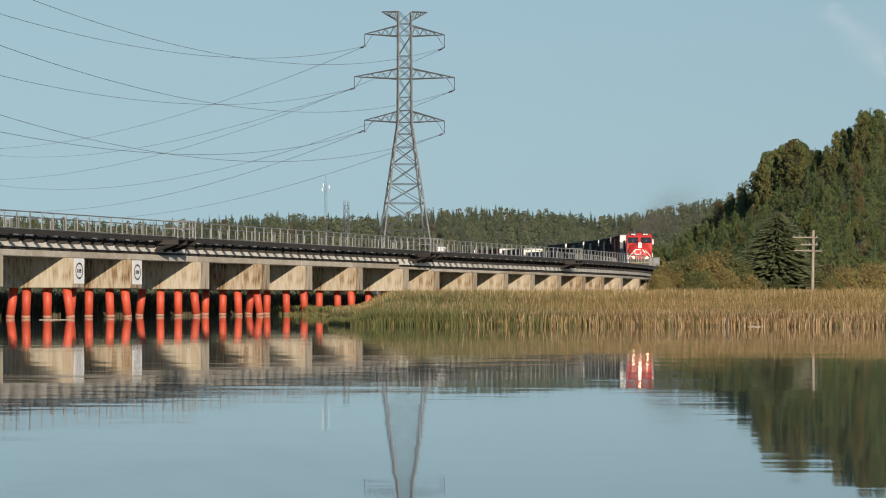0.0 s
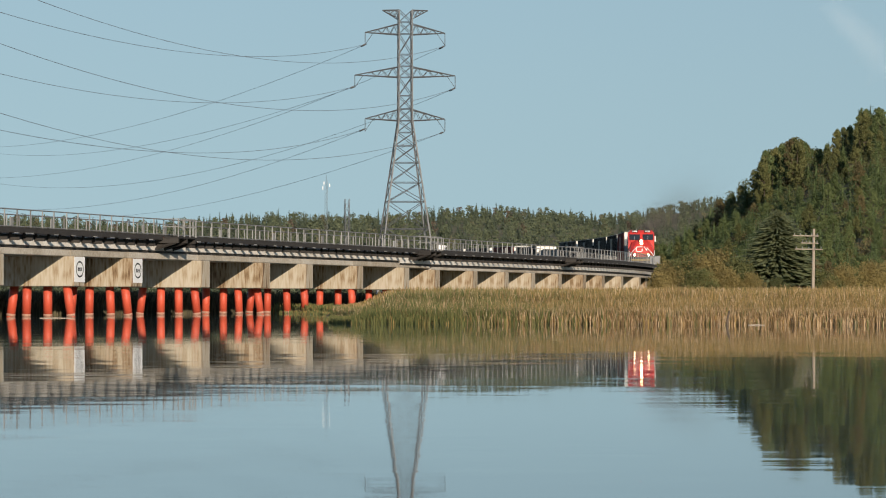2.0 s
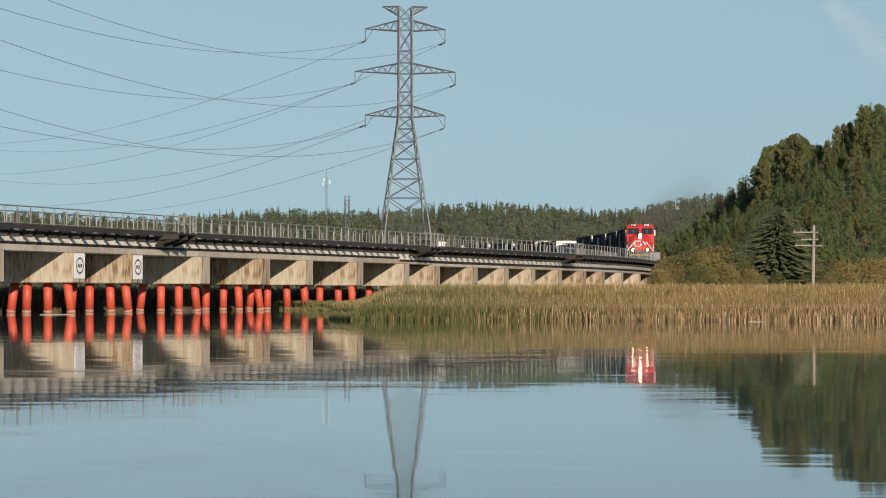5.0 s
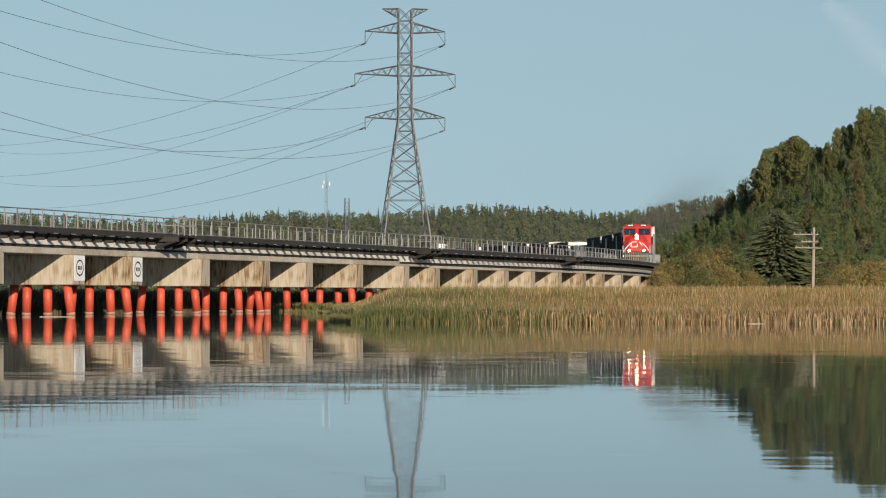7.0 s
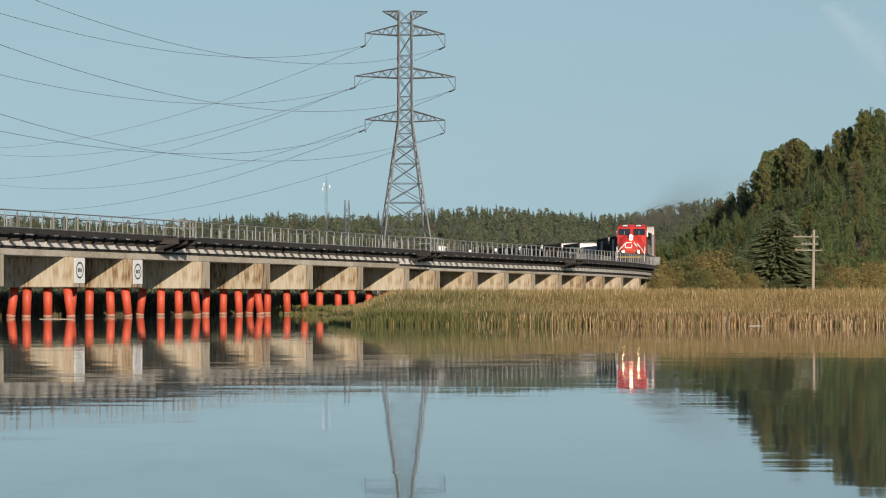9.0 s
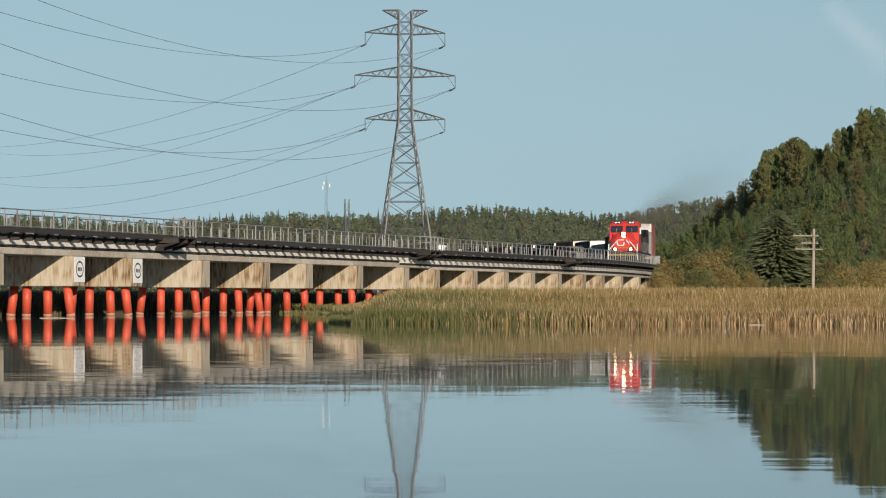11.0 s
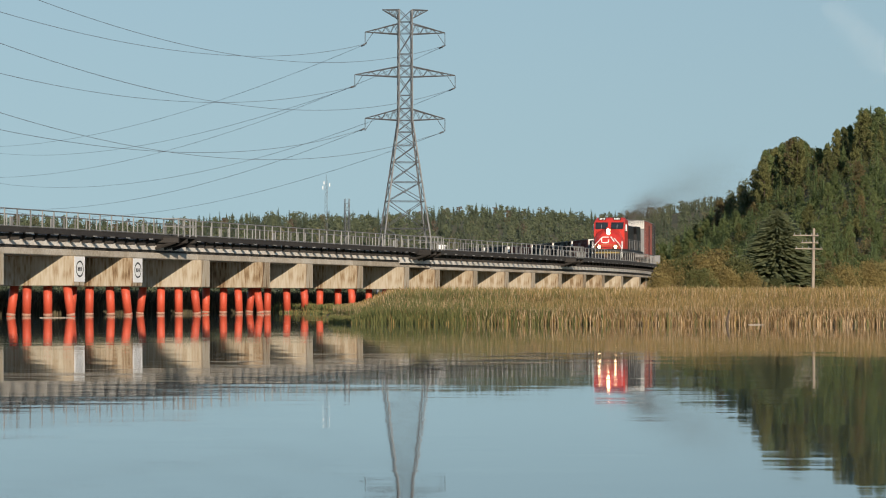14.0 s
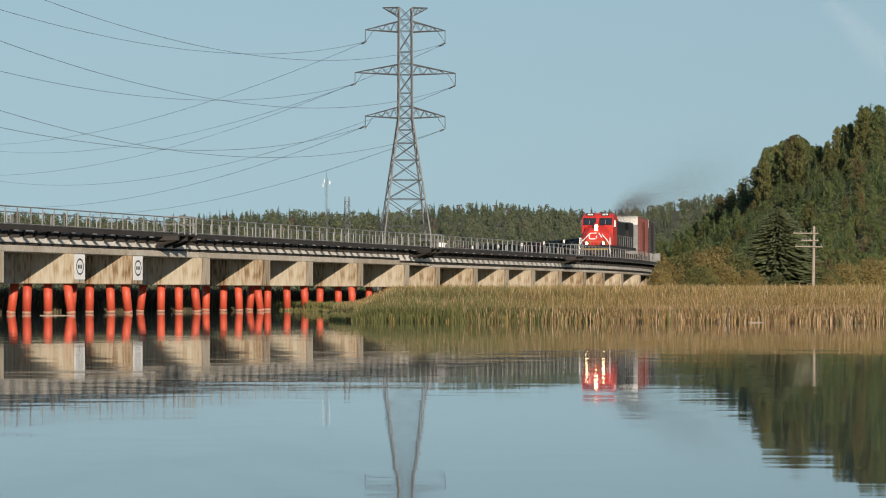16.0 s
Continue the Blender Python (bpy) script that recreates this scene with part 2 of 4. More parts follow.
def build_ground():
    ys = [-4800, -2500, -900, -300, -80, -30, -16, -8, -4, 0, 20, 60] + [80 + i * 4 for i in range(110)] + [520 + i * 16 for i in range(34)]
    ys += [1064 + i * 40 for i in range(16)] + [1900, 2500, 3500, 4800]
    xs = [-4800, -2500, -1200, -600, -300] + [-220 + i * 10 for i in range(15)] + [-72 + i * 3 for i in range(70)] + [140 + i * 20 for i in range(10)] + [400, 800, 1600, 3000, 4800]
    verts = [(x, y, land(x, y)) for y in ys for x in xs]
    w = len(xs)
    faces = [(j * w + i, j * w + i + 1, (j + 1) * w + i + 1, (j + 1) * w + i) for j in range(len(ys) - 1) for i in range(w - 1)]
    g = raw("ground", verts, faces, SOIL)
    g.data.polygons.foreach_set("use_smooth", [True] * len(faces))
    tagged(g, "grassy autumn ground rising to wooded hills", "ground", kind="structure")
    wv = [(x, y, WATER_Z) for y in (-900, 900) for x in (-1500, 900)]
    wt = raw("water", wv, [(0, 1, 3, 2)], WATER)
    tagged(wt, "calm dark lake water with faint ripples", "water", kind="structure")


build_ground()


# ---- the trestle bridge ----
PIERS = [-330, -318, -306, -295, -284, -273, -264.5, -255.2, -243.8, -234.7, -222.8, -210.9, -201.6, -189.6, -177.4, -168.6, -156.9, -146.4, -136.8, -126.5,
         -115.6, -105.7, -93.5, -78.1]
BAYS = [-229.6, -173.2, -123.2]
CAP_TOP, CAP_FOOT, CAP_LONG, CAP_HALF = 3.08, 1.5, 1.6, 2.2
CAP_DROP = 0.1   # the caps of the far spans stand a little lower
S_NEAR, S_FAR = -345.0, -52.0
POST_STEP = 1.72


def slab_foot(s):
    """The edge slab hangs lower over the far spans."""
    return 3.575 if s < -176 else 3.40


def rail_line(bm, n, z, r, s0, s1, step=3.44):
    k = math.ceil((s1 - s0) / step)
    for i in range(k):
        bar(bm, at(s0 + (s1 - s0) * i / k, n, z), at(s0 + (s1 - s0) * (i + 1) / k, n, z), r, 4, caps=False)


def build_bridge():
    bridge = tagged(new("trestle_bridge"), "long curved concrete and timber railway trestle on orange piles over water", "bridge")
    bridge.matrix_basis = Matrix.Identity(4)
    # concrete caps, built in their own frame so that stains differ
    rng = random.Random(4)
    bm = bmesh.new()
    box(bm, -CAP_HALF, CAP_HALF, -CAP_LONG, 0, CAP_FOOT, CAP_TOP, bevel=0.035)
    cap = part("pier_cap", bm, CONCRETE, bridge, "stained pale concrete pier cap")
    cap_mesh = cap.data
    bm = bmesh.new()
    box(bm, -CAP_HALF, CAP_HALF, -CAP_LONG, 0, CAP_FOOT, CAP_TOP - CAP_DROP, bevel=0.035)
    low_cap = part("pier_cap", bm, CONCRETE, bridge)
    low_mesh = low_cap.data
    bpy.data.objects.remove(low_cap)
    cap.matrix_basis = on_track(PIERS[0])
    bm = bmesh.new()
    bar(bm, (0, 0, -1.6), (0, 0, WATER_Z + 0.02), 0.235, 10)
    bar(bm, (0, 0, WATER_Z), (0, 0, WATER_Z + 0.15), 0.249, 10, mi=1)
    bar(bm, (0, 0, WATER_Z + 0.15), (0, 0, 1.56), 0.245, 10)
    pile = part("support_column", bm, [PILE, COLLAR], bridge, "orange painted steel pile with a pale waterline collar")
    pile_mesh = pile.data
    pile_mesh.polygons.foreach_set("use_smooth", [len(p.vertices) == 4 for p in pile_mesh.polygons])
    bpy.data.objects.remove(pile)
    for i, s in enumerate(PIERS):
        if i:
            same("pier_cap", cap_mesh if s < -170 else low_mesh, bridge, on_track(s), "stained pale concrete pier cap")
        for n, lean in ((-1.65, -7), (-0.55, -2), (0.5, 1.5), (1.55, 8)):
            j, k = rng.uniform(-0.12, 0.12), rng.uniform(-1.5, 1.5)
            foot = math.tan(radians(lean + k)) * 1.5
            m = on_track(s - CAP_LONG / 2 + rng.uniform(-0.3, 0.3), n + j + foot, 0) @ pose(0, 0, 0, rng.uniform(-1.5, 1.5), -(lean + k), rng.uniform(0, 90))
            same("support_column", pile_mesh, bridge, m)
    # girders from cap to cap, with a recessed web over a proud lower flange
    ends = [S_NEAR] + [s - CAP_LONG / 2 for s in PIERS[1:]] + [S_FAR]
    for a, b in zip(ends, ends[1:]):
        foot = slab_foot((a + b) / 2)
        flange = foot - 0.15 if a < -176 else foot - 0.2
        base = 3.083 if a < -176 else CAP_TOP - CAP_DROP + 0.003
        outline = [(-1.66, base), (1.66, base), (1.7, base + 0.037), (1.7, flange - 0.03), (1.67, flange), (1.42, flange + 0.02), (1.42, foot - 0.006),
                   (-1.42, foot - 0.006), (-1.42, flange + 0.02), (-1.67, flange), (-1.7, flange - 0.03), (-1.7, base + 0.037)]
        bm = bmesh.new()
        sweep(bm, outline, a + 0.03, b - 0.03)
        part("girder", bm, BEAM, bridge, "pale concrete deck girder with a proud lower flange")
        # dark filler in the gap, standing in for the slab's shadow on the web
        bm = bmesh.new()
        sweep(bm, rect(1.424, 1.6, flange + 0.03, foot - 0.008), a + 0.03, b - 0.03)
        part("joint_strip", bm, TIMBER, bridge, "dark strip under the slab, standing in for its shadow")
        bm = bmesh.new()
        sweep(bm, [(-1.7, foot + 0.02), (-1.68, foot), (1.68, foot), (1.7, foot + 0.02), (1.7, 4.115), (1.5, 4.16), (-1.5, 4.16), (-1.7, 4.115)], a + 0.02, b - 0.02)
        slab = part("edge_slab", bm, SLAB, bridge, "soot-stained concrete edge slab")
        # dark bands over the slab's upper face, coloured for the walkway's shadow there
        low = 3.87 if a < -176 else 3.75
        for sign in (-1, 1):
            bm = bmesh.new()
            sweep(bm, rect(*sorted((1.703 * sign, 1.735 * sign)), low, 4.112), a + 0.02, b - 0.02)
            part("fascia_plank", bm, TIMBER, slab, "dark band along the slab, standing in for the walkway's shadow")
    # walkways, ballast, rails
    for sign in (1, -1):
        bm = bmesh.new()
        sweep(bm, rect(*sorted((1.5 * sign, 2.2 * sign)), 4.27, 4.34), S_NEAR, S_FAR)
        part("walkway", bm, TIMBER, bridge, "dark tarred timber walkway")
        bm = bmesh.new()
        sweep(bm, rect(*sorted((2.06 * sign, 2.203 * sign)), 4.18, DECK_Z + 0.06), S_NEAR, S_FAR)
        part("kerb_beam", bm, TIMBER, bridge)
    bm = bmesh.new()
    sweep(bm, rect(2.07, 2.2, 4.09, 4.177), -176.0, S_FAR)
    part("fascia_board", bm, TIMBER, bridge, "dark timber fascia board")
    bm = bmesh.new()
    sweep(bm, [(-1.5, 4.165), (1.5, 4.165), (1.3, 4.0 + 0.17), (-1.3, 4.17)], S_NEAR, S_FAR)
    part("ballast_bed", bm, BALLAST, bridge)
    # brackets and posts
    bm = bmesh.new()
    box(bm, 1.737, 2.25, -0.08, 0.08, 3.79, 3.95, bevel=0.012)
    box(bm, 1.739, 1.85, -0.075, 0.075, 3.952, 4.268)
    bracket = part("bracket", bm, TIMBER, bridge, "dark timber bracket")
    bracket_mesh = bracket.data
    bm = bmesh.new()
    box(bm, 1.737, 2.25, -0.08, 0.08, 3.67, 3.84, bevel=0.012)
    box(bm, 1.739, 1.85, -0.075, 0.075, 3.842, 4.268)
    deep = part("bracket", bm, TIMBER, bridge)
    deep_mesh = deep.data
    bpy.data.objects.remove(deep)
    bm = bmesh.new()
    box(bm, -0.026, 0.026, -0.034, 0.034, 4.3, DECK_Z + 0.98)
    post = part("post", bm, STEEL, bridge)
    post_mesh = post.data
    bpy.data.objects.remove(bracket)
    bpy.data.objects.remove(post)
    rails = {}
    for sign in (1, -1):
        bm = bmesh.new()
        rail_line(bm, 2.14 * sign, DECK_Z + 0.96, 0.032, S_NEAR, S_FAR)
        rail_line(bm, 2.14 * sign, DECK_Z + 0.10, 0.03, S_NEAR, S_FAR)
        rails[sign] = part("railing", bm, STEEL, bridge, "weathered steel handrail")
    k = int((S_FAR - S_NEAR) / POST_STEP)
    for i in range(k):
        s = S_NEAR + 0.6 + i * POST_STEP
        if s < -300:
            continue
        for sign in (1, -1):
            off = 0 if sign > 0 else 0.7
            same("post", post_mesh, rails[sign], on_track(s + off + rng.uniform(-0.08, 0.08), 2.14 * sign) @ pose(0, 0, 0, 0, 0, rng.uniform(-8, 8)))
        same("bracket", bracket_mesh if s < -176 else deep_mesh, bridge, on_track(s + rng.uniform(-0.1, 0.1)))
    # refuge bays
    for s in BAYS:
        m = on_track(s)
        bm = bmesh.new()
        box(bm, 2.21, 3.15, -1.6, 1.6, 4.26, 4.35, m=m)
        bay = part("refuge_bay", bm, TIMBER, bridge, "timber refuge platform beside the walkway")
        for y in (-1.5, 0, 1.5):
            bm = bmesh.new()
            box(bm, 1.71, 3.1, y - 0.1, y + 0.1, 4.0, 4.255, m=m)
            part("joist", bm, TIMBER, bay)
            bm = bmesh.new()
            bar(bm, m @ Vector((1.72, y, 3.66)), m @ Vector((2.95, y, 4.05)), 0.09, 4)
            part("strut", bm, TIMBER, bay)
        bm = bmesh.new()
        for y in (-1.55, -0.5, 0.5, 1.55):
            box(bm, 3.07, 3.13, y - 0.03, y + 0.03, 4.3, 5.38, m=m)
        for z in (4.92, 5.36):
            box(bm, 3.08, 3.12, -1.55, 1.55, z - 0.025, z + 0.025, m=m)
            for y in (-1.55, 1.55):
                box(bm, 2.15, 3.08, y - 0.025, y + 0.025, z - 0.02, z + 0.02, m=m)
        part("bay_railing", bm, STEEL, bay)
    # pale marker boards on the far railing, junction boxes, end board
    bm = bmesh.new()
    box(bm, -0.03, 0.03, -0.22, 0.22, 4.75, 5.22, bevel=0.01)
    board = part("marker_board", bm, STEEL, rails[-1], "small pale marker board")
    board.matrix_basis = on_track(-250, -2.06)
    for s in [-243.5, -237.5, -222.5, -218.7, -207.8, -196.5, -185.0, -179.0, -166.0, -152.0, -140.0, -129.5, -112.0]:
        same("marker_board", board.data, rails[-1], on_track(s, -2.06), "small pale marker board")
    bm = bmesh.new()
    box(bm, -0.55, 0.55, -0.02, 0.02, 4.55, 5.42, bevel=0.01, m=on_track(-56.5, 2.15))
    part("end_board", bm, GREY, rails[1], "plain grey board at the railing's end")
    # sunlit bolt plates under the walkway edge
    bm = bmesh.new()
    box(bm, 2.204, 2.226, -0.3, 0.3, 4.13, 4.19)
    plate = part("bolt_plate", bm, STEEL, bridge)
    plate.matrix_basis = on_track(-252, 0)
    for i in range(70):
        same("bolt_plate", plate.data, bridge, on_track(-254 + i * 2.9 + rng.uniform(-0.6, 0.6)))
    # abutment
    bm = bmesh.new()
    m = on_track(-60)
    box(bm, -2.6, 1.3, 0, 8, -1, 3.05, bevel=0.05, m=m)
    part("abutment", bm, CONCRETE, bridge, "concrete abutment")
    return bridge


build_bridge()


def build_pier_signs():
    """White enamel plates on two pier ends, each with an oval emblem."""
    sign = tagged(new("pier_sign"), "white plate with a dark oval emblem on a pier end", "sign", group="pier signs")
    bm = bmesh.new()
    box(bm, 2.205, 2.225, -1.56, -0.02, 1.72, 3.05, bevel=0.006)
    part("plate", bm, WHITE, sign)
    bm = bmesh.new()
    k = 28
    for (ra, rb), thick in (((0.56, 0.44), 0.09),):
        ring = []
        for i in range(k):
            c, d = math.cos(2 * math.pi * i / k), math.sin(2 * math.pi * i / k)
            ring.append([bm.verts.new((2.229 + e, -0.79 + (ra - w) * c, 2.4 + (rb - w) * d)) for e, w in ((0, 0), (0, thick))])
        for i in range(k):
            j = (i + 1) % k
            bm.faces.new((ring[i][0], ring[j][0], ring[j][1], ring[i][1]))
    for y0, y1 in ((-1.08, -0.92), (-0.86, -0.72), (-0.66, -0.5)):
        box(bm, 2.2255, 2.229, y0, y1, 2.3, 2.5)
    part("emblem", bm, BLACK, sign)
    sign.matrix_basis = on_track(PIERS[8])
    copy_thing(sign, on_track(PIERS[9]))


build_pier_signs()


def build_rails():
    for n in (-0.75, 0.75):
        bm = bmesh.new()
        sweep(bm, [(n - 0.07, 3.93), (n + 0.07, 3.93), (n + 0.02, 3.97), (n + 0.035, 4.1), (n - 0.035, 4.1), (n - 0.02, 3.97)], S_NEAR, 320, 4)
        tagged(finish("track_rail", bm, RAILSTEEL), "worn steel running rail", "rail", group="running rails", kind="structure")


build_rails()


def build_cabinet():
    """A pale equipment cabinet on the far walkway."""
    cab = tagged(new("equipment_cabinet"), "small white metal equipment cabinet on the bridge walkway", "cabinet")
    cab.matrix_basis = on_track(-152.6, -1.75, 4.342)
    bm = bmesh.new()
    box(bm, -0.25, 0.25, -0.3, 0.3, 0, 0.62, bevel=0.03)
    part("body", bm, WHITE, cab)
    bm = bmesh.new()
    prism(bm, [(-0.34, 0.622), (0.34, 0.622), (0.3, 0.68), (-0.3, 0.74)], -0.29, 0.29)
    part("hood", bm, WHITE, cab)
    bm = bmesh.new()
    box(bm, 0.255, 0.27, -0.24, 0.24, 0.06, 0.56, bevel=0.005)
    part("door", bm, GREY, cab)


build_cabinet()


# ---- pylon, masts, wires ----
TOWER = (-5.15, 460.0)


def beam_between(bm, a, b, w):
    bar(bm, a, b, w, 4, caps=False)


def build_pylon():
    py = tagged(new("transmission_tower"), "tall galvanised lattice steel transmission tower with three crossarms", "pylon")
    py.matrix_basis = pose(TOWER[0], TOWER[1], 0, 0, 0, 7)
    zs = [0.8, 6.2, 10.3, 14.0, 16.6, 19.3, 21.6, 23.4, 25.0]
    half = lambda z: 0.93 + max(0, 25.0 - z) * 0.139 if z < 25 else 0.93 - (z - 25) * 0.004
    tops = [25.0, 26.6, 28.4, 30.9, 32.4, 34.0, 36.8, 38.4, 40.0]
    corner = ((-1, -1), (1, -1), (1, 1), (-1, 1))
    for cx, cy in corner:
        bm = bmesh.new()
        beam_between(bm, (cx * half(0.5), cy * half(0.5), 0.3), (cx * half(25), cy * half(25), 25), 0.13)
        beam_between(bm, (cx * half(25), cy * half(25), 25), (cx * half(40), cy * half(40), 40), 0.11)
        part("leg", bm, LATTICE, py)
    lv = zs[:-1] + tops
    for f in range(4):
        a, b = corner[f], corner[(f + 1) % 4]
        bm = bmesh.new()
        for z0, z1 in zip(lv, lv[1:]):
            p = lambda c, z: (c[0] * half(z), c[1] * half(z), z)
            beam_between(bm, p(a, z0), p(b, z1), 0.048)
            beam_between(bm, p(b, z0), p(a, z1), 0.048)
            if z0 > 0.9:
                beam_between(bm, p(a, z0), p(b, z0), 0.045)
        part("bracing", bm, LATTICE, py)
    for z, ext, rise in ((25.0, 5.45, 1.5), (30.9, 6.85, 1.4), (36.7, 5.45, 1.45), (38.8, 3.1, -1.2)):
        for sx in (-1, 1):
            bm = bmesh.new()
            top = 40.0 if rise < 0 else z
            tip = (sx * ext, 0, top if rise < 0 else z + 0.25)
            for sy in (-1, 1):
                h = half(z)
                lo, hi = (sx * h, sy * h, z), (sx * h, sy * h, z + abs(rise))
                beam_between(bm, lo, tip, 0.07)
                beam_between(bm, hi, tip, 0.07)
                last = lo
                for i in range(1, 4):
                    q = Vector(lo).lerp(Vector(tip), i / 4)
                    r = Vector(hi).lerp(Vector(tip), (i - 0.5) / 4)
                    beam_between(bm, last, r, 0.035)
                    beam_between(bm, r, q, 0.035)
                    last = q
            if rise > 0:
                beam_between(bm, tip, (tip[0], 0, tip[2] - 1.72), 0.05)
                beam_between(bm, (tip[0] - sx * 1.1, 0, z + 0.2), (tip[0], 0, tip[2] - 1.66), 0.035)
            part("crossarm", bm, LATTICE, py)
    return py


build_pylon()


WIRES = [  # name, tip (x, z) on the tower, far end, sag
    ("A1R", (0.38, 35.20), (-48.4, 200, 30.5), 7.58),
    ("A1L", (-10.35, 35.43), (-47.4, 200, 25.9), 5.27),
    ("A2R", (1.76, 29.45), (-45.9, 200, 24.7), 7.10),
    ("A2L", (-11.88, 29.68), (-60.9, 200, 27.5), 7.26),
    ("A3R", (0.31, 23.54), (-68.5, 200, 33.0), 11.80),
    ("A3L", (-10.50, 23.93), (-49.5, 200, 17.8), 5.55),
    ("B1R", (0.38, 35.20), (-181.9, 1000, 46.7), 13.87),
    ("B1L", (-10.35, 35.43), (-176.3, 1000, 53.6), 10.87),
    ("B2R", (1.76, 29.45), (-187.9, 1000, 60.6), 19.74),
    ("B2L", (-11.88, 29.68), (-161.7, 1000, 52.2), 9.27),
    ("B3R", (0.31, 23.54), (-155.3, 1000, 36.0), 11.44),
    ("B3L", (-10.50, 23.93), (-192.8, 1000, 53.7), 17.99),
]


def build_wires():
    for _, (tx, tz), end, sag in WIRES:
        a, b = Vector((tx, TOWER[1], tz)), Vector(end)
        bm = bmesh.new()
        k = 48
        pts = []
        for i in range(k + 1):
            u = i / k
            p = a.lerp(b, u)
            p.z -= 4 * sag * u * (1 - u)
            pts.append(p)
        rings = []
        for p in pts:
            r = 0.030 if end[1] < 460 else 0.032
            rings.append([bm.verts.new(p + Vector(o) * r) for o in ((0, 0, 1), (0.5, 0.75, -0.5), (-0.5, -0.75, -0.5))])
        for p, q in zip(rings, rings[1:]):
            for i in range(3):
                j = (i + 1) % 3
                bm.faces.new((p[i], p[j], q[j], q[i]))
        w = tagged(new("power_line"), "thin aluminium power line strung from the lattice tower", "cable", group="power lines")
        part("conductor", bm, WIRE, w)
        bm = bmesh.new()
        for i in range(9):
            p = a + (pts[1] - a).normalized() * (1.2 + 0.17 * i)
            bar(bm, p, p + (pts[1] - a).normalized() * 0.1, 0.11, 6)
        part("insulator_string", bm, LATTICE, w)


build_wires()


def build_masts():
    """A radio mast and a small lattice tower far behind the bridge."""
    mast = tagged(new("radio_mast"), "slim grey lattice radio mast with white antennas near its top", "mast")
    mast.matrix_basis = pose(-31.0, 900, land(-31, 900))
    bm = bmesh.new()
    top = 32.4 - land(-31, 900)
    for a in (90, 210, 330):
        c, d = math.cos(radians(a)), math.sin(radians(a))
        bar(bm, (0.55 * c, 0.55 * d, 0), (0.35 * c, 0.35 * d, top), 0.032, 4)
        for i in range(int(top / 1.2)):
            e, g = math.cos(radians(a + 120)), math.sin(radians(a + 120))
            bar(bm, (0.5 * c, 0.5 * d, i * 1.2), (0.5 * e, 0.5 * g, i * 1.2 + 1.2), 0.018, 3)
    bar(bm, (0, 0, top), (0, 0, top + 1.4), 0.04, 4)
    part("lattice", bm, LATTICE, mast)
    for x, z in ((-0.9, -2.6), (0.9, -1.9), (-0.6, -1.4)):
        bm = bmesh.new()
        box(bm, x - 0.12, x + 0.12, -0.1, 0.1, top + z, top + z + 0.9, bevel=0.03)
        part("antenna", bm, WHITE, mast, "white panel antenna")
    tw = tagged(new("lattice_tower"), "small distant lattice tower behind the woods", "pylon")
    y = 1000
    tw.matrix_basis = pose((614 - 784) * y / 6000, y, land(-28, y), 0, 0, 20)
    top = 30.2 - land(-28, y)
    bm = bmesh.new()
    for cx, cy in ((-1, -1), (1, -1), (1, 1), (-1, 1)):
        bar(bm, (cx * 0.75, cy * 0.75, 0), (cx * 0.6, cy * 0.6, top), 0.09, 4)
    for i in range(int(top / 2)):
        for cx, cy, ex, ey in ((-1, -1, 1, -1), (1, -1, 1, 1), (1, 1, -1, 1), (-1, 1, -1, -1)):
            bar(bm, (cx * 0.66, cy * 0.66, i * 2), (ex * 0.66, ey * 0.66, i * 2 + 2), 0.06, 3)
            bar(bm, (cx * 0.66, cy * 0.66, i * 2 + 2), (ex * 0.66, ey * 0.66, i * 2 + 2), 0.05, 3)
    part("lattice", bm, LATTICE, tw)


build_masts()


def build_pole():
    pole = tagged(new("utility_pole"), "old grey wooden utility pole with three crossarms in the reeds", "utility pole")
    x, y = 36.0, 330.0
    pole.matrix_basis = pose(x, y, land(x, y) - 0.1, 0, 0.9, 0)
    base = land(x, y)
    bm = bmesh.new()
    bar(bm, (0, 0, 0), (0, 0, 7.75 - base), 0.17, 8, 0.13)
    part("shaft", bm, WOOD, pole)
    for z, x0, x1 in ((7.05, -2.05, 0.45), (6.35, -1.25, 0.45), (5.75, -1.85, 0.85)):
        bm = bmesh.new()
        box(bm, x0, x1, -0.27, -0.15, z - base - 0.05, z - base + 0.05, bevel=0.01)
        arm = part("crossarm", bm, WOOD, pole)
        for i in range(5):
            bm = bmesh.new()
            u = x0 + 0.15 + (x1 - x0 - 0.3) * i / 4
            bar(bm, (u, -0.21, z - base + 0.07), (u, -0.21, z - base + 0.24), 0.04, 6, 0.03)
            part("insulator", bm, GREY, arm)


build_pole()


# ---- vegetation ----
STRAW = ramp_stops(mat("reed_straw", (0.5, 0.4, 0.2), rough=0.9, bump=0, scale=0.3, fine=2, island=0.9, trans=0.38),
                   [(0.1, (0.27, 0.175, 0.085)), (0.4, (0.38, 0.255, 0.13)), (0.6, (0.52, 0.36, 0.19)), (0.85, (0.70, 0.53, 0.34))])
OLIVE = ramp_stops(mat("reed_olive", (0.2, 0.2, 0.06), rough=0.9, bump=0, scale=0.3, fine=2, island=0.9, trans=0.38),
                   [(0.1, (0.15, 0.12, 0.045)), (0.45, (0.25, 0.19, 0.068)), (0.65, (0.36, 0.25, 0.085)), (0.9, (0.48, 0.32, 0.13))])
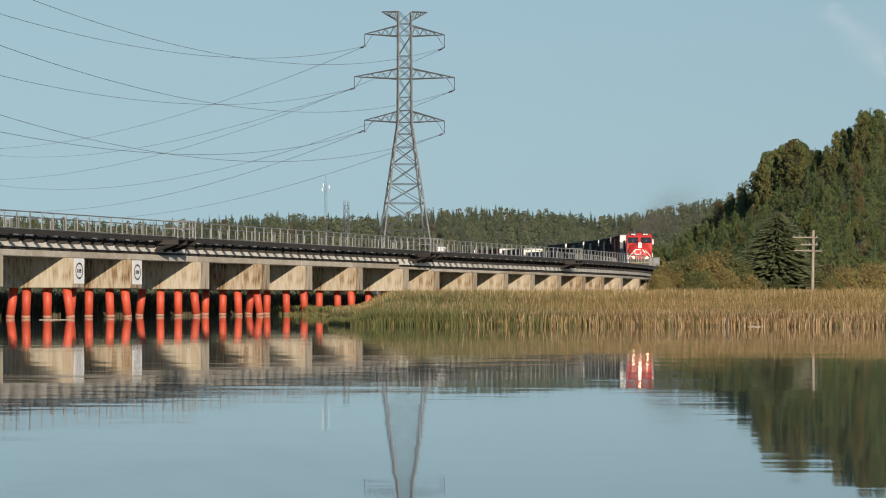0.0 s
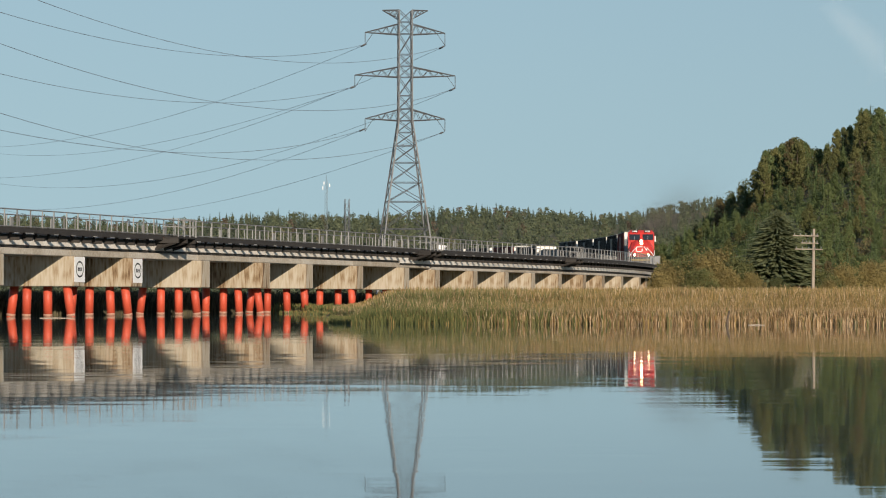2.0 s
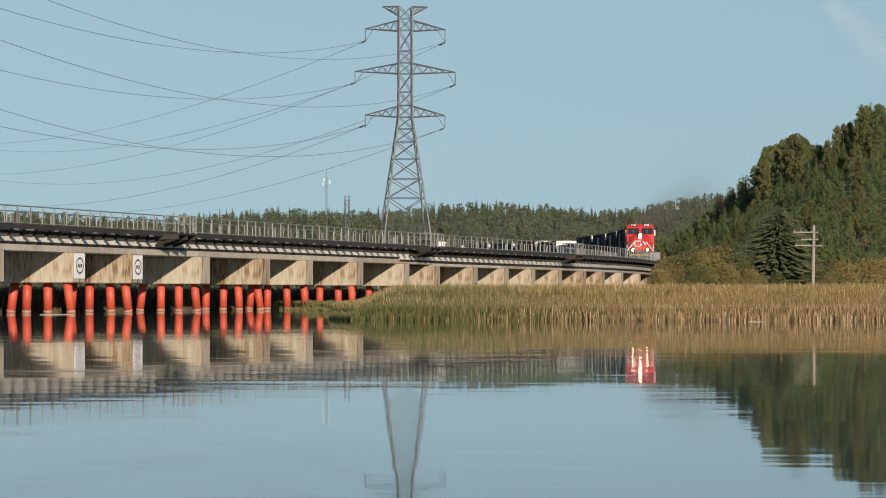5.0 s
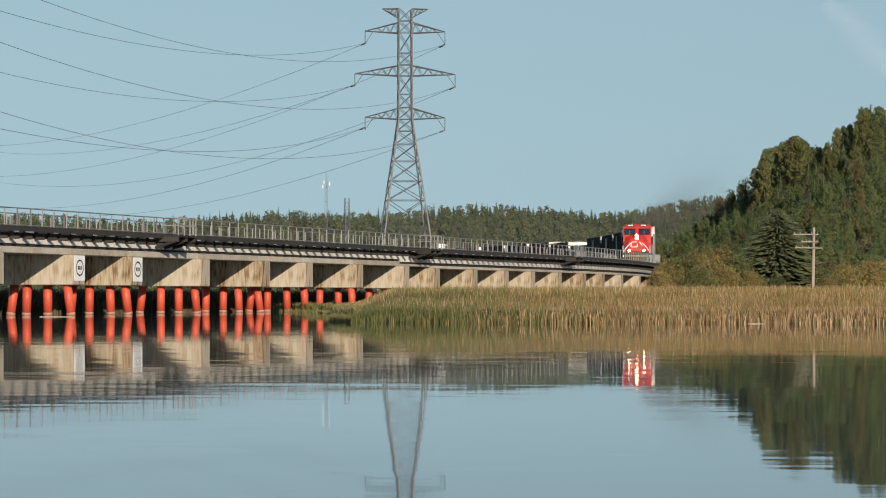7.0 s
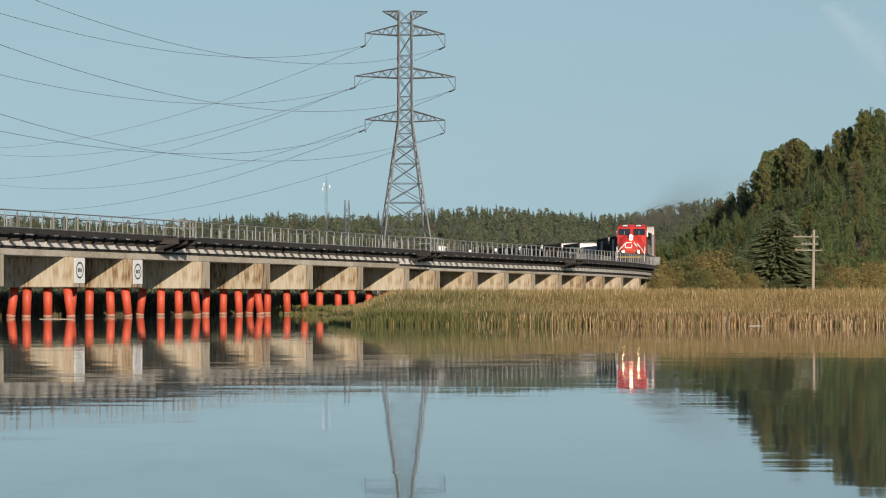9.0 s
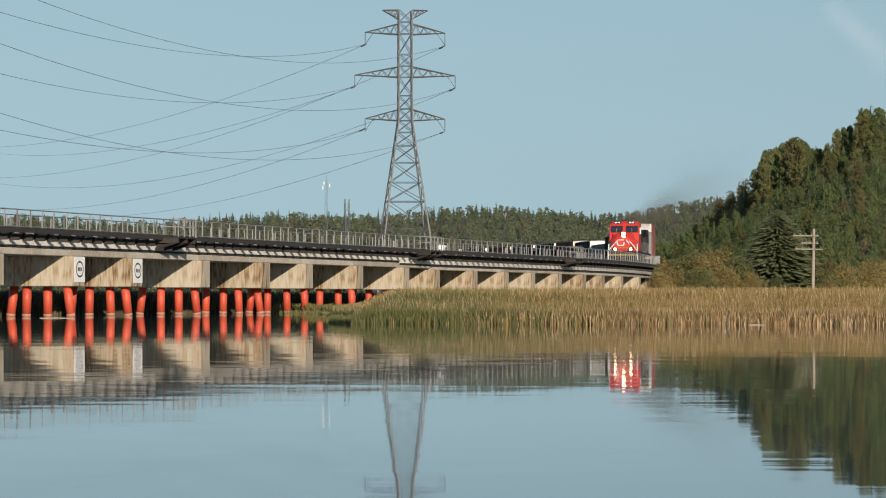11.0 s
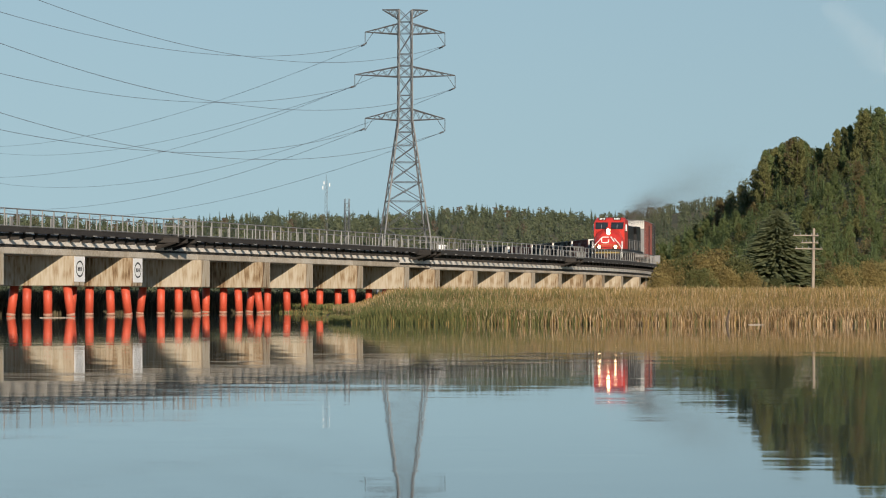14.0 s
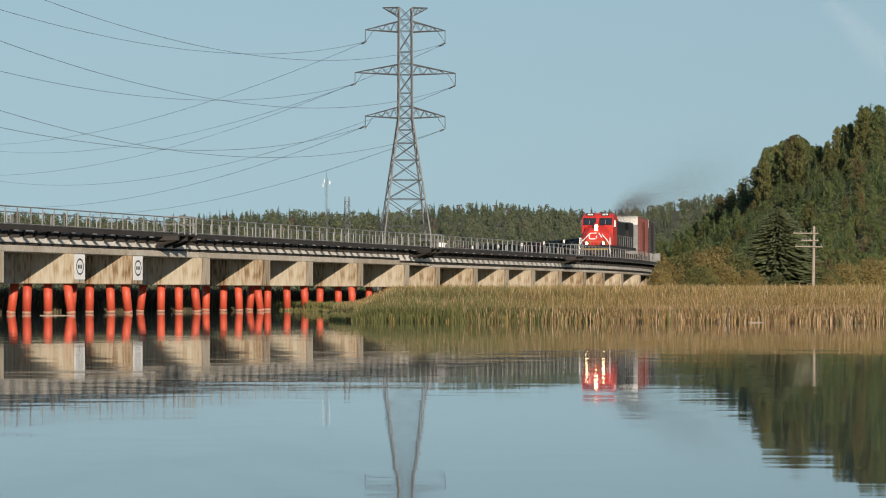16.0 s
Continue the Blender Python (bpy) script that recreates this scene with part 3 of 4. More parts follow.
SEDGE = ramp_stops(mat("reed_green", (0.1, 0.15, 0.04), rough=0.9, bump=0, scale=0.3, fine=2, island=0.8, trans=0.38),
                   [(0.15, (0.10, 0.122, 0.045)), (0.5, (0.155, 0.172, 0.06)), (0.85, (0.24, 0.235, 0.09))])


def foliage(name, dark, mid, light, obj=0.35):
    return ramp_stops(mat(name, mid, rough=0.85, bump=0, scale=0.35, fine=3, island=0.36, obj=obj, trans=0.32), [(0.15, dark), (0.5, mid), (0.85, light)])


LEAF_GREEN = foliage("leaves_green", (0.08, 0.112, 0.04), (0.14, 0.18, 0.066), (0.20, 0.235, 0.088))
LEAF_OLIVE = foliage("leaves_olive", (0.092, 0.104, 0.038), (0.15, 0.157, 0.056), (0.215, 0.212, 0.076))
LEAF_RUST = foliage("leaves_rust", (0.10, 0.085, 0.04), (0.165, 0.137, 0.062), (0.235, 0.19, 0.085))
LEAF_OCHRE = foliage("leaves_ochre", (0.17, 0.135, 0.05), (0.28, 0.22, 0.08), (0.37, 0.29, 0.11))
NEEDLE = foliage("needles", (0.045, 0.068, 0.032), (0.08, 0.11, 0.05), (0.12, 0.15, 0.07))
# greyer copies of the leaf and needle colours: distance haze put into them
HAZY_GREEN = foliage("hazy_leaves_green", (0.10, 0.12, 0.068), (0.14, 0.165, 0.092), (0.185, 0.205, 0.115))
HAZY_OLIVE = foliage("hazy_leaves_olive", (0.13, 0.132, 0.075), (0.175, 0.17, 0.095), (0.225, 0.21, 0.12))
HAZY_RUST = foliage("hazy_leaves_rust", (0.10, 0.078, 0.055), (0.15, 0.115, 0.08), (0.20, 0.155, 0.105))
HAZY_NEEDLE = foliage("hazy_needles", (0.07, 0.09, 0.058), (0.10, 0.125, 0.078), (0.135, 0.16, 0.098))
YOUNG = foliage("young_spruce_needles", (0.075, 0.115, 0.045), (0.135, 0.185, 0.072), (0.20, 0.25, 0.098))
SPRUCE = foliage("spruce_needles", (0.13, 0.155, 0.075), (0.19, 0.215, 0.105), (0.25, 0.27, 0.13))


class Soup:
    """Loose triangles, gathered and made into one mesh."""

    def __init__(self):
        self.v, self.f, self.m = [], [], []

    def tri(self, a, b, c, mi=0):
        k = len(self.v)
        self.v += [tuple(a), tuple(b), tuple(c)]
        self.f.append((k, k + 1, k + 2))
        self.m.append(mi)

    def quad(self, a, b, c, d, mi=0):
        k = len(self.v)
        self.v += [tuple(a), tuple(b), tuple(c), tuple(d)]
        self.f.append((k, k + 1, k + 2, k + 3))
        self.m.append(mi)

    def mesh(self, name, mats):
        me = bpy.data.meshes.new(name)
        me.from_pydata(self.v, [], self.f)
        for x in mats:
            me.materials.append(x)
        me.polygons.foreach_set("material_index", self.m)
        me.update()
        return me


def leafy(soup, rng, base, h, r, n, size, lobes=12, low=0.25, mi=0, lob=(0.28, 0.5)):
    """A broad crown: leaf sprays on the skins of overlapping lobes."""
    cs = []
    for i in range(lobes):
        z = low + (1 - low) * (i + rng.random()) / lobes
        w = r * (0.35 + 0.65 * math.sin(math.pi * min(1, 0.12 + 0.88 * (z - low) / (1 - low)) ** 0.8)) * rng.uniform(0.25, 0.85)
        a = rng.uniform(0, 2 * math.pi)
        cs.append((Vector((w * math.cos(a), w * math.sin(a), z * h * rng.uniform(0.92, 1.02))), r * rng.uniform(*lob)))
    cs.append((Vector((rng.uniform(-0.2, 0.2) * r, 0, h * 0.97)), r * 0.25))
    for i in range(n):
        c, q = cs[rng.randrange(len(cs))]
        d = Vector((rng.gauss(0, 1), rng.gauss(0, 1), rng.gauss(0.15, 0.9))).normalized()
        p = base + c + d * q * rng.uniform(0.7, 1.08)
        nrm = (d + Vector((rng.gauss(0, 0.8), rng.gauss(0, 0.8), rng.gauss(0.2, 0.8)))).normalized()
        t = nrm.orthogonal().normalized()
        t = Matrix.Rotation(rng.uniform(0, 6.28), 3, nrm) @ t
        b = nrm.cross(t)
        s = size * rng.uniform(0.6, 1.4)
        soup.tri(p - t * s * 0.5, p + t * s * 0.5 + b * s * 0.25, p + b * s, mi)


def spruce(soup, rng, base, h, r, tiers, per, mi=0, droop=0.35, wide=0.32):
    """A conifer: drooping fronds in tiers that taper to the tip."""
    for i in range(tiers):
        u = i / (tiers - 1)
        z = h * (0.06 + 0.94 * u)
        w = r * ((1 - u) ** 0.62) * rng.uniform(0.8, 1.12) + 0.07 * r
        k = max(3, int(per * (1 - 0.6 * u)))
        a0 = rng.uniform(0, 6.28)
        for j in range(k):
            a = a0 + 6.28 * j / k + rng.uniform(-0.3, 0.3)
            L = w * rng.uniform(0.65, 1.15)
            d = Vector((math.cos(a), math.sin(a), 0))
            t = Vector((-d.y, d.x, 0))
            o = base + Vector((0, 0, z + rng.uniform(-0.3, 0.3) * h / tiers))
            tip = o + d * L - Vector((0, 0, L * droop * rng.uniform(0.5, 1.3)))
            seg = 3
            for g in range(seg):
                p0, p1 = o.lerp(tip, g / seg), o.lerp(tip, (g + 1.25) / seg)
                ww = L * wide * (1 - 0.55 * g / seg)
                hang = Vector((0, 0, -ww * rng.uniform(0.15, 0.6)))
                soup.tri(p0, p1, p0.lerp(p1, 0.7) + t * ww + hang, mi)
                soup.tri(p0, p1, p0.lerp(p1, 0.7) - t * ww + hang, mi)
    # dense inner body up to the leader
    ring = [base + Vector((0.34 * r * math.cos(1.26 * q), 0.34 * r * math.sin(1.26 * q), 0.12 * h)) for q in range(5)]
    for q in range(5):
        soup.tri(ring[q], ring[(q + 1) % 5], base + Vector((0, 0, h * 1.0)), mi)


def trunk_mesh(name, h, r, rng, limbs, material):
    bm = bmesh.new()
    pts = [Vector((rng.uniform(-0.02, 0.02) * h * i / 4, rng.uniform(-0.02, 0.02) * h * i / 4, h * i / 4)) for i in range(5)]
    for i in range(4):
        bar(bm, pts[i], pts[i + 1], r * (1 - 0.2 * i), 6, r * (0.8 - 0.2 * i) + 0.01, caps=False)
    for i in range(limbs):
        a, z = rng.uniform(0, 6.28), h * rng.uniform(0.3, 0.85)
        bar(bm, (0, 0, z), (0.22 * h * math.cos(a), 0.22 * h * math.sin(a), z + 0.16 * h), r * 0.35, 4, r * 0.08, caps=False)
    me = bpy.data.meshes.new(name)
    bm.to_mesh(me)
    bm.free()
    me.materials.append(material)
    return me


def tree_kinds():
    """Meshes of trunk and crown, shared by all trees of a kind, each built one metre to the metre."""
    rng = random.Random(11)
    kinds = {}
    for key, m, name, label in (("green", LEAF_GREEN, "broadleaf_tree", "green broadleaf tree on the hillside"),
                                ("olive", LEAF_OLIVE, "broadleaf_tree", "olive-yellow broadleaf tree turning in autumn"),
                                ("rust", LEAF_RUST, "broadleaf_tree", "rust-brown broadleaf tree in autumn leaf")):
        for i in range(3):
            s = Soup()
            h = 9.0
            leafy(s, rng, Vector((0, 0, 0)), h, rng.uniform(2.2, 2.9), 6000, 0.25, lobes=85, low=0.03, lob=(0.09, 0.24))
            kinds.setdefault(key, []).append((name, label, trunk_mesh("trunk", h * 0.8, 0.16, rng, 7, BARK), s.mesh("crown", [m])))
    for i in range(4):
        s = Soup()
        spruce(s, rng, Vector((0, 0, 0)), 9.0, rng.uniform(2.0, 2.7), 24, 12, droop=0.15, wide=0.22)
        kinds.setdefault("young", []).append(("conifer_tree", "young green conifer in the thicket on the slope", trunk_mesh("trunk", 8.2, 0.12, rng, 0, BARK), s.mesh("crown", [YOUNG])))
    for i in range(2):
        s = Soup()
        spruce(s, rng, Vector((0, 0, 0)), 10.0, 3.2, 24, 12, droop=-0.12, wide=0.22)
        kinds.setdefault("pine", []).append(("pine_tree", "dark pine tree on the hill's crest", trunk_mesh("trunk", 9.0, 0.2, rng, 6, BARK), s.mesh("crown", [NEEDLE])))
    return kinds


KINDS = tree_kinds()


def plant(key, i, x, y, h, turn, widen=1.0, z=None, label=""):
    name, lab, tm, cm = KINDS[key][i % len(KINDS[key])]
    k = h / (10.0 if key == "pine" else 9.0)
    tree = tagged(new(name), label or lab, "tree")
    tree.matrix_basis = Matrix.LocRotScale((x, y, (land(x, y) if z is None else z) - 0.1), Euler((0, 0, turn)), (k * widen, k * widen, k))
    for pn, me in (("trunk", tm), ("crown", cm)):
        o = new(pn, me)
        o.parent = tree
    return tree


CREST = [(0.05, 0.020), (0.066, 0.0275), (0.087, 0.0315), (0.0893, 0.0357), (0.0942, 0.040), (0.0955, 0.044), (0.1053, 0.0484), (0.1088, 0.0444), (0.1128, 0.0444),
         (0.1145, 0.049), (0.1215, 0.0525), (0.1258, 0.0578), (0.1293, 0.0566), (0.1307, 0.053), (0.16, 0.05)]


def crest(x, y):
    """Greatest height of the woods on the hill: its ridge rises in steps to the right."""
    u = x / y
    for (a, za), (b, zb) in zip(CREST, CREST[1:]):
        if u <= b:
            return EYE_Z + y * (za + (zb - za) * max(0, u - a) / (b - a))
    return EYE_Z + y * CREST[-1][1]


def build_hill_trees():
    rng = random.Random(21)
    y = 372.0
    while y < 640:
        step = 2.3 + (y - 372) * 0.006
        x = 22 + (y - 372) * 0.05
        while x < y * 0.1355 + 6:
            px, py = x + rng.uniform(-1.3, 1.3), y + rng.uniform(-2, 2)
            off = math.hypot(px - APEX_X + RADIUS, py - APEX_Y) - RADIUS
            if off > 7.5 and not (py < 388 and px < 38):
                u = rng.random()
                room = crest(px, py) - land(px, py)
                high = sstep((py - 540) / 60)
                steep = sstep((px / py - 0.089) / 0.004)
                low = sstep((430 - py) / 40)
                if high * steep > 0.5:
                    # old trees along the ridge
                    key = "pine" if px / py > 0.113 and u < 0.45 else "rust" if u < 0.22 else "olive" if u < 0.62 else "green"
                    h = rng.uniform(6.5, 10.5)
                    wide = rng.uniform(0.75, 1.05)
                else:
                    green = 0.52 - 0.3 * low
                    key = "young" if u < green else "olive" if u < green + 0.17 else "rust" if u < green + 0.21 + 0.16 * low else "green"
                    h = rng.uniform(2.6, 5.0) + 1.2 * high
                    wide = rng.uniform(0.85, 1.2) if key != "young" else rng.uniform(0.95, 1.35)
                if off < 16:
                    h *= 0.75
                h = min(h, room * rng.uniform(0.93, 1.0))
                if h > 1.6:
                    plant(key, rng.randrange(9), px, py, h, rng.uniform(0, 6.28), wide)
            x += step * rng.uniform(0.8, 1.2)
        y += 5.4 + (y - 372) * 0.014


build_hill_trees()


def build_thicket():
    """Waist-high scrub between the trees of the slope, too dense to count."""
    rng = random.Random(23)
    s = Soup()
    y = 374.0
    while y < 640:
        x = 24 + (y - 372) * 0.05
        while x < y * 0.1355 + 5:
            px, py = x + rng.uniform(-1, 1), y + rng.uniform(-1.6, 1.6)
            off = math.hypot(px - APEX_X + RADIUS, py - APEX_Y) - RADIUS
            if off > 6.5 and not (py < 388 and px < 38):
                g = land(px, py)
                h = min(rng.uniform(1.2, 2.6), crest(px, py) - g)
                if h > 0.6:
                    patch = noise.noise((px / 12, py / 25, 0.7)) + rng.uniform(-0.35, 0.35)
                    mi = 0 if patch > 0.12 else 1 if patch > -0.2 else 2
                    leafy(s, rng, Vector((px, py, g - 0.2)), h, rng.uniform(1.0, 1.6), 85, 0.24, lobes=10, low=0.0, mi=mi, lob=(0.2, 0.4))
            x += 1.7 * rng.uniform(0.8, 1.2)
        y += 3.6
    tagged(new("hillside_thicket", s.mesh("hillside_thicket", [LEAF_GREEN, LEAF_OLIVE, LEAF_RUST])), "green and russet scrub covering the hillside", "scrub", kind="stuff")


build_thicket()


def build_big_spruce_and_bushes():
    rng = random.Random(5)
    s = Soup()
    spruce(s, rng, Vector((0, 0, 0)), 9.4, 5.0, 72, 74, droop=0.2, wide=0.085)
    me = s.mesh("crown", [SPRUCE])
    t = tagged(new("spruce_tree"), "large dark spreading spruce above the reeds", "tree")
    x, y = 34.3, 348.0
    t.matrix_basis = pose(x, y, land(x, y) - 0.1)
    o = new("crown", me)
    o.parent = t
    o = new("trunk", trunk_mesh("trunk", 8.0, 0.2, rng, 0, BARK))
    o.parent = t
    # willow scrub beside the abutment
    crowns = []
    for m in (LEAF_OCHRE, LEAF_OLIVE, LEAF_OCHRE):
        s = Soup()
        leafy(s, rng, Vector((0, 0, -0.5)), 4.3, 2.9, 6500, 0.17, lobes=24, low=0.05)
        crowns.append(s.mesh("foliage", [m]))
    for i, (bx, by, k) in enumerate(((22.5, 338, 0.75), (24.6, 344, 0.95), (26.2, 341, 1.05), (27.9, 346, 1.12), (29.6, 343, 0.95), (31.0, 347, 0.8), (23.6, 350, 0.9),
                                     (25.4, 334, 0.7), (28.3, 335, 0.7), (30.4, 336, 0.6), (38.6, 345, 0.7), (41.0, 350, 0.8), (44.5, 355, 0.9), (36.5, 352, 0.9), (47.5, 358, 0.9),
                                     (21.4, 331, 0.6), (33.5, 338, 0.5), (38.5, 338, 0.45))):
        b = tagged(new("willow_bush"), "rounded ochre willow bush behind the reeds", "bush", group="willow bushes")
        b.matrix_basis = Matrix.LocRotScale((bx, by, land(bx, by)), Euler((0, 0, i * 1.3)), (k, k, k))
        o = new("foliage", crowns[i % 3])
        o.parent = b
        o = new("stems", trunk_mesh("stems", 2.4, 0.05, rng, 9, BARK))
        o.parent = b


build_big_spruce_and_bushes()


def build_far_woods():
    """Woods on the far ridge, too many to count."""
    rng = random.Random(31)
    s = Soup()
    y = 560.0
    while y < 1540:
        half = y * 0.137
        x = -half - 5
        gap = 3.3 + (y - 560) * 0.0022
        while x < half + 5:
            px, py = x + rng.uniform(-2, 2), y + rng.uniform(-4, 4)
            right_hill = px > 34 + (py - 600) * 0.02 and py < 640
            off = abs(math.hypot(px - APEX_X + RADIUS, py - APEX_Y) - RADIUS)
            if not right_hill and off > 8:
                base = Vector((px, py, land(px, py) - 0.2))
                u = rng.random()
                patch = noise.noise((px / 40, py / 60, 0.3))
                h = rng.uniform(3.5, 5.2) * (1 + 0.3 * patch)
                if px > 12 and py < 900 and u < 0.6:
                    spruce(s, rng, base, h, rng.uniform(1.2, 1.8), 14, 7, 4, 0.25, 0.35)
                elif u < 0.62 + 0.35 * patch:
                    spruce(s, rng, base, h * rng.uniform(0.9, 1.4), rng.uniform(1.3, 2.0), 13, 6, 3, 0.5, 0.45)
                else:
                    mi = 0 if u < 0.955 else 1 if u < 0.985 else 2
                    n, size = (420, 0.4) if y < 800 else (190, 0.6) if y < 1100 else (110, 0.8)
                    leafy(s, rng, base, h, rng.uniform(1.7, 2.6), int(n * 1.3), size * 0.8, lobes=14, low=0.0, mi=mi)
            x += gap * rng.uniform(0.7, 1.3)
        y += 14 + (y - 560) * 0.018
    ob = new("far_woods", s.mesh("far_woods", [HAZY_GREEN, HAZY_OLIVE, HAZY_RUST, HAZY_NEEDLE, YOUNG]))
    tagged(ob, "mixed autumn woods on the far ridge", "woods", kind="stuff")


build_far_woods()


# the shade under the bridge is put into this dark colour
SHADE_BRUSH = mat("shade_dark_brush", (0.10, 0.088, 0.05), (0.045, 0.04, 0.024), rough=0.9, bump=0, island=0.5)


def build_reeds():
    rng = random.Random(41)
    s = Soup()

    def blade(x, y, z, h, w, mi):
        a = rng.uniform(0, 6.28)
        lx, ly = rng.gauss(0, 0.10) * h, rng.gauss(0, 0.10) * h
        dx, dy = w * math.cos(a * 0.5 - 0.8), w * math.sin(a * 0.5 - 0.8) * 0.5
        m = (x + lx * 0.35, y + ly * 0.35, z + h * 0.55)
        t = (x + lx * 1.3, y + ly * 1.3, z + h * rng.uniform(0.9, 1.0))
        s.quad((x - dx, y - dy, z), (x + dx, y + dy, z), (m[0] + dx, m[1] + dy, m[2]), (m[0] - dx, m[1] - dy, m[2]), mi)
        s.tri((m[0] - dx, m[1] - dy, m[2]), (m[0] + dx, m[1] + dy, m[2]), t, mi)

    # the front of the bed, then the depth behind it
    for count, d0, d1, w0 in ((46000, -0.3, 7, 0.012), (3000, -0.9, 0.8, 0.011), (56000, -0.5, 1.8, 0.0105), (22000, 5, 40, 0.022), (16000, 35, 190, 0.035)):
        for i in range(count):
            d = d0 + (d1 - d0) * rng.random() ** 1.2
            yy = 121 + d
            x = rng.uniform(-6.0, yy * 0.137 + 2)
            y = shore(x) + d + 0.5 * noise.noise((x * 0.7, 3.1, 0)) + 0.9 * noise.noise((x * 0.22, 9.1, 0))
            if y > 330 or x > y * 0.14 + 2:
                continue
            lush = sstep((8.0 - x) / 9.5) * sstep((26 - d) / 24)
            u = rng.random()
            clump = 0.75 + 0.5 * noise.noise((x * 0.8, y * 0.5, 1.7))
            if w0 < 0.0115:
                h = rng.uniform(0.3, 0.62) * (0.55 + 0.45 * clump) * (0.8 if d < 0 else 1)
                if w0 == 0.0105:
                    h = rng.uniform(0.2, 0.75)
                mi = 2 if u < 0.15 + lush * 0.75 else 0 if u < 0.9 else 1
            else:
                h = (0.64 + 0.33 * sstep((d + 0.3) / 1.6)) * rng.uniform(0.75, 1.12) * (0.7 + 0.4 * clump) + 0.15 * sstep((d - 20) / 60)
                mi = 2 if u < 0.10 + lush * 0.62 else 1 if u < 0.72 else 0
            if w0 < 0.0115:
                h *= 0.45 + 0.55 * sstep((x / y + 0.03) / 0.012)
            else:
                h *= 0.3 + 0.7 * sstep((x / y + 0.026) / 0.013)
            blade(x, y, max(WATER_Z - 0.1, land(x, y) - 0.1), h + 0.1, w0 * rng.uniform(0.6, 1.6), mi)
    # sedge and reeds on the bank behind the bridge
    for i in range(26000):
        x = rng.uniform(-52, -5)
        d = rng.uniform(-1, 26) if x < -9 else rng.uniform(-2, 10)
        y = shore(x) + d
        h = rng.uniform(0.3, 0.75) * (0.5 if x > -11 else 1.0) * (0.8 + 0.5 * noise.noise((x * 0.4, y * 0.3, 4)))
        blade(x, y, max(WATER_Z - 0.1, land(x, y) - 0.1), h + 0.1, rng.uniform(0.02, 0.045), 2 if rng.random() < 0.7 else 1)
    bed = s
    s = Soup()
    # brush close behind the bridge, dark to stand in for the shade there
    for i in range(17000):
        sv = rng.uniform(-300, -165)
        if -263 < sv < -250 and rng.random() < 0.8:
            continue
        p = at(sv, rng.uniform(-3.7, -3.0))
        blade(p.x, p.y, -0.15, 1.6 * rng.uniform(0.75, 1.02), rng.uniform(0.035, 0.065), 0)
    brush = new("brushwood", s.mesh("brushwood", [SHADE_BRUSH]))
    tagged(brush, "brush behind the bridge, its dark colour standing in for shade", "brush", kind="stuff")
    s = bed
    ob = new("reed_bed", s.mesh("reed_bed", [STRAW, OLIVE, SEDGE]))
    tagged(ob, "dense bed of dry straw and green reeds along the shore", "reeds", kind="stuff")


build_reeds()


def build_driftwood():
    """A dark stake at the reeds' foot, a stick beside it, and a pale log afloat before the piers."""
    for name, label, pts, r, m in (
            ("stake", "dark rotten wooden stake standing at the reeds' foot", [(10.25, 122.6, -0.9), (10.28, 122.6, 0.1), (10.36, 122.62, 0.42)], 0.06, BARK),
            ("driftwood", "thin pale stick floating beside the reeds", [(11.0, 122.2, WATER_Z), (11.3, 122.22, WATER_Z + 0.02), (11.6, 122.2, WATER_Z)], 0.025, WOOD),
            ("driftwood", "long pale log floating in front of the bridge piers", [(-19.7, 165.6, WATER_Z), (-19.0, 165.9, WATER_Z + 0.02), (-18.1, 166.2, WATER_Z)], 0.026, WOOD)):
        thing = tagged(new(name), label, "driftwood" if name != "stake" else "stake")
        bm = bmesh.new()
        for i, (p, q) in enumerate(zip(pts, pts[1:])):
            bar(bm, p, q, r * (1 - 0.2 * i), 7, r * (0.8 - 0.25 * i))
        part("stem", bm, m, thing)


build_driftwood()


def build_vapour():
    """A thin streak of high cloud, of fine specks, far behind everything."""
    rng = random.Random(8)
    s = Soup()
    y = 4300.0
    for k in range(9500):
        u = rng.random() ** 0.8
        w = rng.gauss(0, 1) * (7 + 16 * u)
        p = Vector((486 + 90 * u + 0.5 * w, y + rng.uniform(-60, 60), 375 - 82 * u + 0.43 * w))
        q = rng.uniform(0.12, 0.26)
        s.tri(p, p + Vector((q, 0, 0.2 * q)), p + Vector((0.2 * q, 0.3 * q, q)))
    ob = new("thin_cloud", s.mesh("thin_cloud", [WHITE]))
    tagged(ob, "faint white streak of high thin cloud", "cloud", kind="stuff")


build_vapour()


# ---- the train ----
HEAD_S = (-18.0, -72.474, -21.424, 15.59)   # place of the headlight along the track, a cubic in t / 16
CAR_LEN, CAR_GAP, LOCO_LEN = 14.6, 1.5, 22.3
WHEELS = []


def head_at(t):
    u = t / 16
    return HEAD_S[0] + HEAD_S[1] * u + HEAD_S[2] * u * u + HEAD_S[3] * u ** 3


def wheelset(parent, y, r, rolling):
    bm = bmesh.new()
    for sx in (-1, 1):
        bar(bm, (sx * 0.70, 0, 0), (sx * 0.83, 0, 0), r, 20)
        bar(bm, (sx * 0.66, 0, 0), (sx * 0.70, 0, 0), r + 0.03, 20)
        box(bm, sx * 0.83 - 0.01, sx * 0.83 + 0.012, -r * 0.6, r * 0.6, -0.05, 0.05)
    bar(bm, (-0.8, 0, 0), (0.8, 0, 0), 0.09, 8)
    w = part("wheelset", bm, RAILSTEEL, parent, "worn steel wheels on an axle")
    w.matrix_basis = pose(0, y, r)
    if rolling:
        WHEELS.append((w, y, r))
    return w


